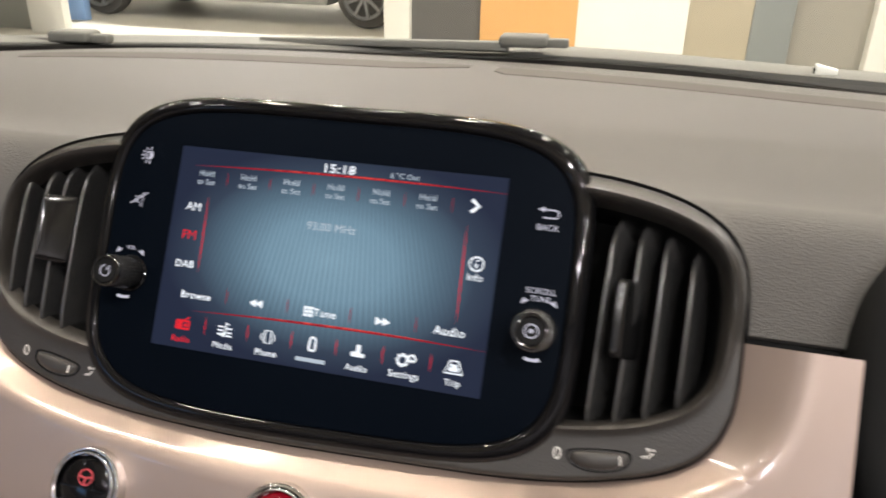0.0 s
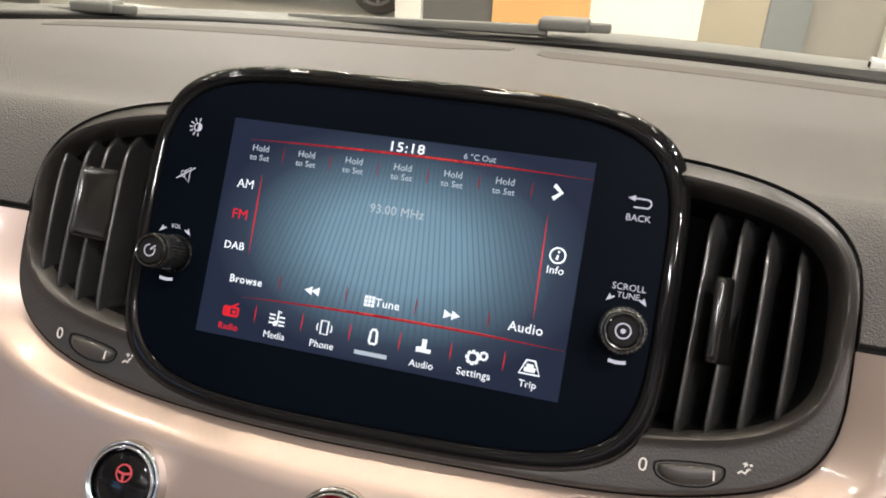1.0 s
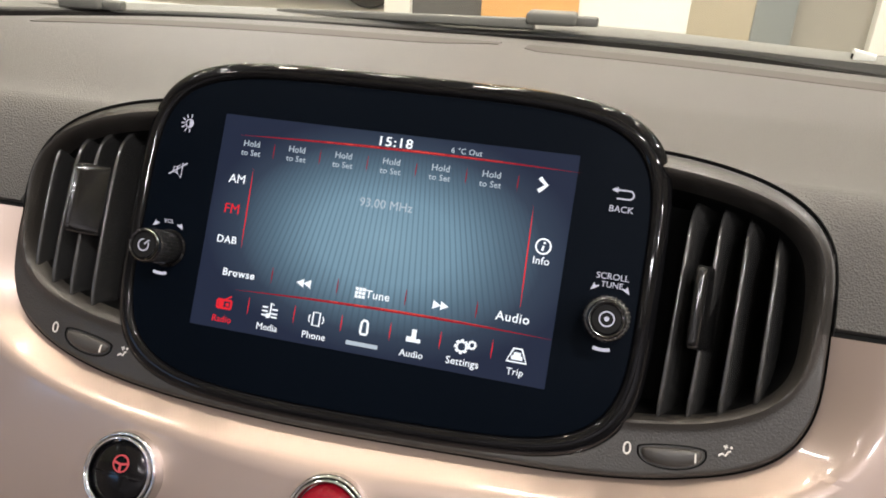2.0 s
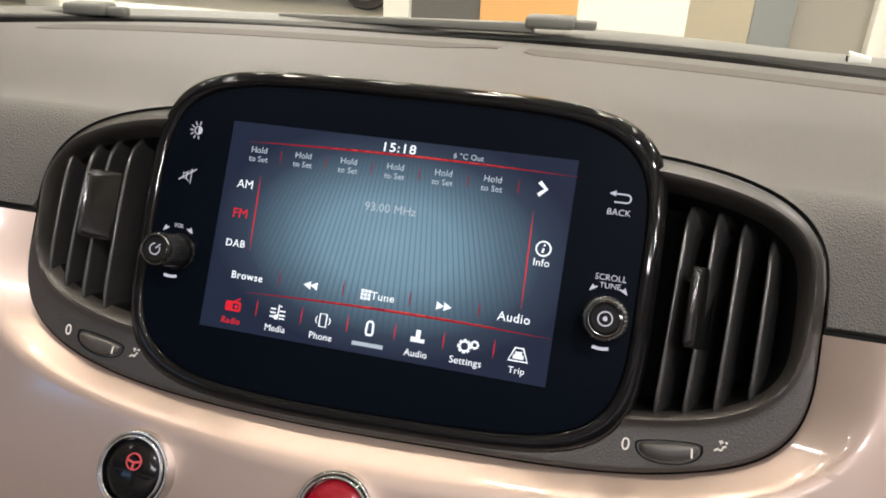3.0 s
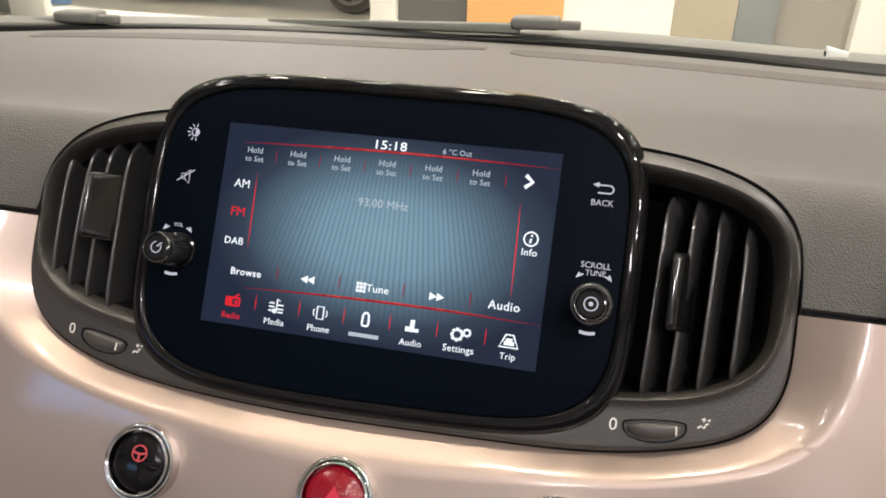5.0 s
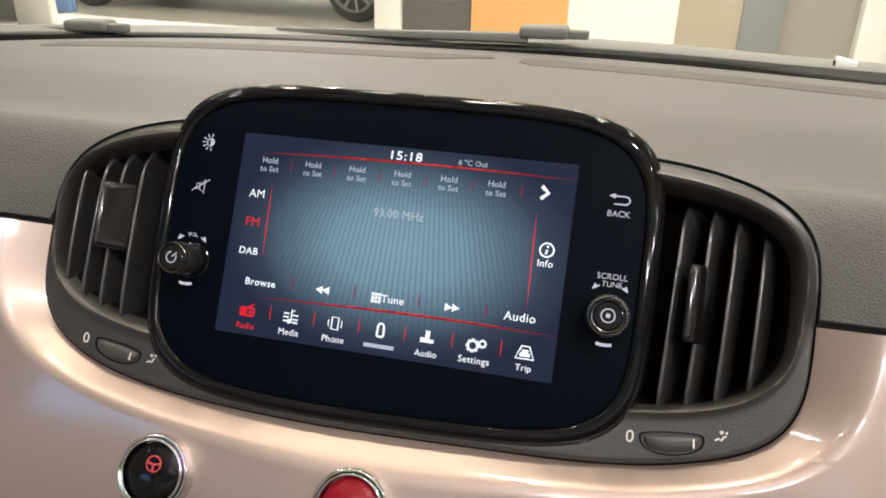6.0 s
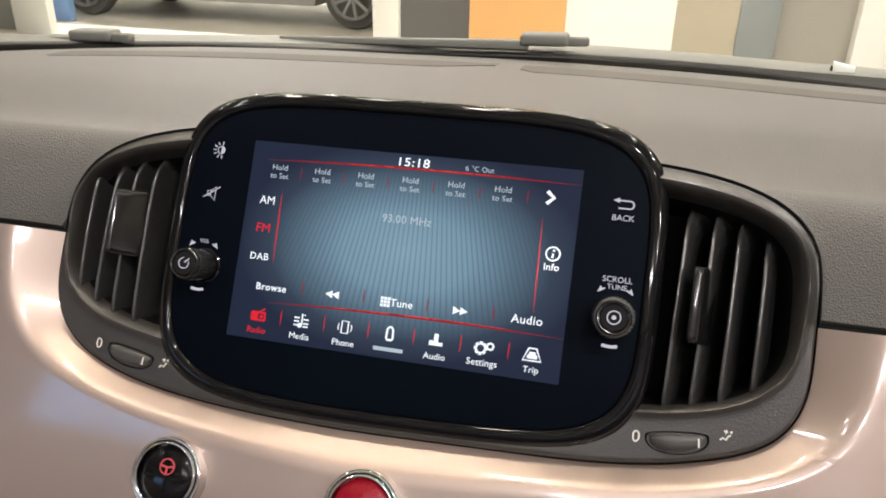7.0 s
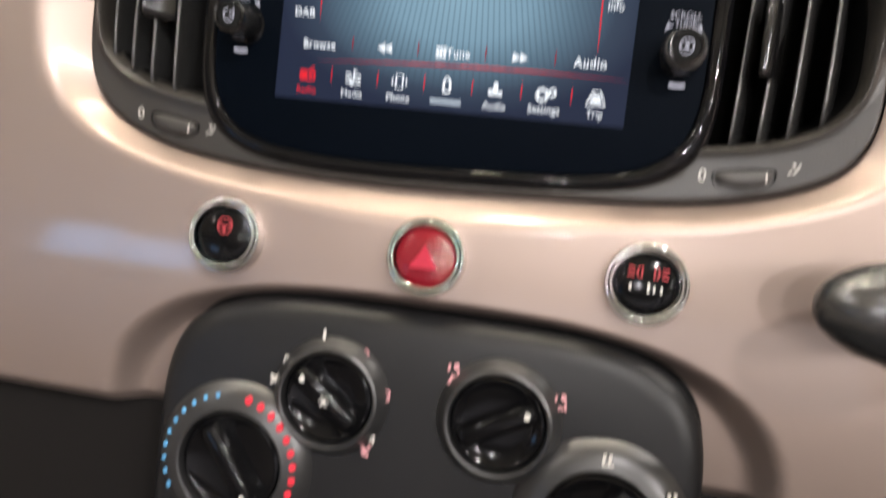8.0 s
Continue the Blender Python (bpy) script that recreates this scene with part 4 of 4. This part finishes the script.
# ---- push buttons below the display ----
def push_button(x, y, z, kind):
    names = {"steering": "round black push button with a red steering symbol", "hazard": "round red hazard push button in a chrome ring", "fog": "round black push button with red lamp symbols"}
    ob = thing("push_button", names[kind], "push button", DASH @ Matrix.Translation((x * 0.001, y * 0.001, z * 0.001)) @ pose(0, 0, 0, -6, 0, 0), group="buttons on the fascia")
    part("ring", turned([(16.6, -8), (16.5, -0.4)] + [(15.6 + 0.9 * math.cos(radians(a)), 0.9 + 1.2 * math.sin(radians(a))) for a in range(-20, 191, 15)] + [(14.65, -0.3)]
         + [(13.9 + 0.75 * math.cos(radians(a)), 2.0 + 1.1 * math.sin(radians(a))) for a in range(-10, 191, 20)] + [(13.1, -2)], 72), CHROME, ob, "polished chrome ring")
    cap = part("cap", turned([(12.9, -2), (12.7, 0.8), (12.0, 1.6), (9, 2.5), (5, 3.1), (0.4, 3.3)], 56), RED_CAP if kind == "hazard" else BUTTON, ob, "domed translucent red cap" if kind == "hazard" else "glossy black cap")
    if kind == "hazard":
        part("triangle", merge(plate([(-6.0, -4.9), (6.0, -4.9), (0, 5.0)], 2.7, 0.75), stroke([(-3.0, -3.2), (0, 2.0), (3.0, -3.2)], 0.7, 3.3, 0.35, True)), RED_SIGN, cap, "raised warning triangle", smooth=False)
    elif kind == "steering":
        part("symbol", merge(stroke(circle(3.3, 0.9, 4.0), 0.6, 2.7, 0.6, True), stroke([(-2.2, 4.4), (0.9, 3.7), (4.0, 4.4)], 0.9, 2.8, 0.6), stroke([(0.9, 3.8), (0.9, 1.0)], 1.0, 2.8, 0.6)), RED_BACK, cap, "red backlit steering symbol", smooth=False)
        part("fold", block(-11, 11, -1.0, -0.4, 2.4, 3.35, 0.2, 1), BUTTON, cap, "raised rocker edge")
    else:
        shapes = []
        for sx in (-1, 1):
            cx = sx * 4.6
            shapes += [stroke([(cx - sx * 2.2, 2.4), (cx - sx * 2.2, 6.4), (cx - sx * 1.0, 6.2), (cx - sx * 0.2, 4.4), (cx - sx * 1.0, 2.6)], 0.7, 2.7, 0.6, True)]
            shapes += [stroke([(cx + sx * 0.6, 4.4 + k), (cx + sx * 3.2, 4.4 + k * 1.3)], 0.7, 2.5, 0.7) for k in (-1.4, 0, 1.4)]
        part("symbol", merge(*shapes), RED_BACK, cap, "red backlit lamp symbols", smooth=False)
        part("fold", block(-11, 11, -0.6, 0.0, 2.4, 3.3, 0.2, 1), BUTTON, cap, "raised rocker edge")
        part("print", merge(stroke([(-6.4, -0.4), (-6.4, -2.6)], 0.9, 2.6, 0.6), stroke([(0.6, 0.2), (0.6, -3.2)], 0.8, 2.9, 0.6), stroke([(2.8, -1.0), (2.8, -3.0)], 0.8, 2.8, 0.6), stroke([(5.6, -1.0), (5.6, -3.0)], 0.8, 2.6, 0.6)), PRINT, cap, "small pale printed marks", smooth=False)
    return ob


push_button(-87.2, -109.2, 13.0, "steering")
push_button(2.9, -107.6, 13.5, "hazard")
push_button(92.3, -107.2, 12.5, "fog")

# ---- climate panel ----
climate = thing("climate_panel", "charcoal climate control panel with four rotary dials", "control panel")
part("body", loft([ring_of(PANEL_OVAL, 1, -20), ring_of(PANEL_OVAL, 0.6, 6), ring_of(PANEL_OVAL, -1.2, 10), ring_of(PANEL_OVAL, -4.5, 12.6), ring_of(PANEL_OVAL, -9, 13.6), ring_of(PANEL_OVAL, -30, 14.2)], cap_last=True), CONSOLE, climate, "charcoal smooth panel body")

# no real seal: a black ring for the shade between panel and fascia
part("seal", loft([[(x, y, fascia_height(x, y, 100) + h) for x, y, z in ring_of(PANEL_OVAL, g, 0)] for g, h in ((2.6, -0.6), (2.3, 0.5), (1.4, 0.8), (0.4, 0.8))]), RUBBER, climate, "thin black ring painted as the shade in the gap round the panel")


def dial(name, x, y, r, aim, label):
    ob = part(name, turned([(r * k, z) for k, z in (((1.27, 13.0), (1.25, 14.5), (1.18, 17.0), (1.10, 19.2)) if r < 22 else ((1.52, 13.0), (1.48, 14.5), (1.34, 18.0), (1.16, 20.4)))] + [(r * 1.07, 20.7), (r * 1.02, 21.2), (r * 0.98, 20.9), (r * 0.96, 19.6), (r * 0.955, 14.5)], 56), DIAL, climate, label)
    ob.location = (x * 0.001, y * 0.001, 0)
    grip = part("grip", turned([(r * 0.94, 13.5), (r * 0.94, 17.2), (r * 0.91, 18.6), (r * 0.86, 19.0), (r * 0.80, 18.2), (r * 0.5, 17.2), (0.4, 17.0)], 48), BUTTON, ob, "black turning knob")
    bar = loft([[(px * k, py * k2, z) for px, py in [(-r * 0.80, -2.6), (-r * 0.72, -4.2), (r * 0.6, -4.6), (r * 0.84, -2.4), (r * 0.84, 2.4), (r * 0.6, 4.6), (-r * 0.72, 4.2), (-r * 0.80, 2.6)]] for k, k2, z in ((1, 1.15, 16.5), (0.98, 1.0, 21.5), (0.94, 0.8, 23.2), (0.88, 0.5, 23.8))], cap_last=True)
    part("bar", bar, BUTTON, grip, "raised finger bar", m=pose(0, 0, 0, 0, 0, aim))
    part("dot", turned([(1.3, 23.4), (1.2, 24.1), (0.2, 24.2)], 16), PRINT, grip, "white pointer dot", m=pose(0, 0, 0, 0, 0, aim) @ Matrix.Translation((r * 0.64, 0, 0)))
    return ob


fan = dial("fan_dial", -31.2, -171.8, 20.5, 142, "fan speed dial")
air = dial("airflow_dial", 41.0, -170.8, 20.8, 28, "airflow direction dial")
temp = dial("temperature_dial", -71.8, -207.2, 24.0, -56, "temperature dial")
seat = dial("mode_dial", 85.5, -206.0, 24.0, 60, "ventilation mode dial")
BLUE_PRINT = surface("blue_print", (0.10, 0.34, 0.62), rough=0.5)
RED_PRINT = surface("red_print", (0.75, 0.025, 0.05), rough=0.5)
PINK_PRINT = surface("pink_print", (0.62, 0.30, 0.32), rough=0.5)
for k in range(10):
    a = 104 + 11.5 * k
    part("cold_mark", turned([(1.05, 15.2), (1.0, 16.4), (0.3, 16.5)], 12), BLUE_PRINT, temp, "", m=Matrix.Translation((30.0 * math.cos(radians(a)) - 1.2, 30.0 * math.sin(radians(a)), 3.2)))
    a = 76 - 11.5 * k
    part("warm_mark", turned([(1.6, 15.2), (1.5, 17.4), (0.3, 17.5)], 12), RED_PRINT, temp, "", m=Matrix.Translation((30.0 * math.cos(radians(a)) - 1.2, 30.0 * math.sin(radians(a)), 3.2)))
for text, x, y, w, material in (("0", -20.8, 13.0, 2.6, PRINT), ("1", -5.0, 24.4, 1.2, PRINT), ("2", 14.2, 20.8, 2.6, PINK_PRINT), ("3", 25.0, 4.5, 2.6, PINK_PRINT), ("4", 20.4, -15.0, 2.8, PRINT)):
    part("scale_mark", lettering(text, w, x, y, 16.2), material, fan, "", smooth=False)
part("fan_mark", merge(plate(circle(1.0, -25.6, 3.8, count=10), 15.0, 1.0), stroke([(-27.4, 5.4), (-23.8, 2.2)], 1.2, 15.0, 1.0), stroke([(-24.2, 5.6), (-27.0, 2.0)], 1.2, 15.0, 1.0)), PRINT, fan, "pale fan symbol", smooth=False)
part("defrost_mark", merge(stroke([(15.4, -18.5), (18.0, -20.5), (20.0, -18.0)], 1.4, 14.8, 1.0), stroke([(16.2, -21.6), (19.4, -22.6)], 1.2, 14.8, 1.0)), PINK_PRINT, fan, "pale red symbol", smooth=False)
part("hub_mark", merge(plate(circle(1.0, 0, 0, count=10), 24.0, 0.3), *[stroke([(1.4 * math.cos(radians(a)), 1.4 * math.sin(radians(a))), (2.3 * math.cos(radians(a)), 2.3 * math.sin(radians(a)))], 0.5, 23.8, 0.4) for a in range(0, 360, 60)]), PRINT, fan, "pale printed hub symbol", smooth=False)
for x, y, s in ((-20.0, 16.0, 1), (24.6, 10.0, -1)):
    part("flow_mark", merge(stroke([(x - 2.2, y - 3.2), (x - 1.0, y), (x + 1.6, y - 0.6), (x + 1.2, y + 2.6)], 1.1, 15.0, 1.0), plate(circle(1.2, x + 0.4, y + 4.2, count=10), 15.0, 1.0), stroke([(x - 2.8, y + 2.0), (x - 2.4, y + 4.8)], 0.9, 15.0, 1.0)), PINK_PRINT, air, "pale red airflow symbol", smooth=False)
for x, y in ((0.5, 28.5), (26.5, 17.5)):
    part("flow_mark", merge(stroke([(x - 2.0, y - 2.0), (x - 1.4, y + 2.2)], 1.0, 18.6, 2.0), stroke([(x + 0.2, y - 2.4), (x + 1.0, y + 2.4)], 1.0, 18.6, 2.0), stroke([(x - 2.0, y - 2.2), (x + 2.4, y - 1.6)], 0.9, 18.6, 2.0)), PRINT, seat, "pale airflow symbol", smooth=False)

# ---- steering side ----
binnacle = thing("binnacle", "black hooded instrument binnacle beside the fascia", "binnacle")
part("hood", loft([oval(121 + g, 76 + g, 3.0, 331, -20, z, 96) for g, z in ((2, -40), (0, -6), (-1, 2), (-4, 7), (-9, 9), (-12, 8.6))]), RUBBER, binnacle, "black moulded hood rim")
part("panel", loft([oval(109 + g, 64 + g, 3.0, 331, -20, z, 96) for g, z in ((1.5, 4), (0, 7.6), (-30, 8.0))], cap_last=True), RUBBER, binnacle, "black inner panel")
under = part("column_shroud", block(216, 430, -190, -20, -40, 4, 10, 3), RUBBER, None, "black plastic steering column shroud")
under.matrix_basis = DASH
tagged(under, category="shroud")
stalk = thing("column_stalk", "black rounded control stalk on the steering column", "stalk")


def stalk_rings(rows):
    return [[(x, y + r * math.cos(2 * math.pi * k / 40), z + r * math.sin(2 * math.pi * k / 40)) for k in range(40)] for x, y, z, r in rows]


part("end_cap", loft(stalk_rings([(141.5, -103, 54.6, 1.5), (142.2, -103, 54.6, 4.5), (144.5, -103, 54.4, 8.0), (149, -103, 54, 11.5), (156, -103.2, 53, 15.0), (166, -103.5, 51, 17.6)]), cap_first=True), SLAT, stalk, "satin black rounded end cap")
part("arm", loft(stalk_rings([(166.4, -103.5, 51, 18.0), (172, -103.6, 49, 18.2), (185, -104, 44, 17.5), (205, -104, 30, 13), (225, -104, 8, 10)]), cap_first=True, cap_last=True), RUBBER, stalk, "matt black stalk arm")
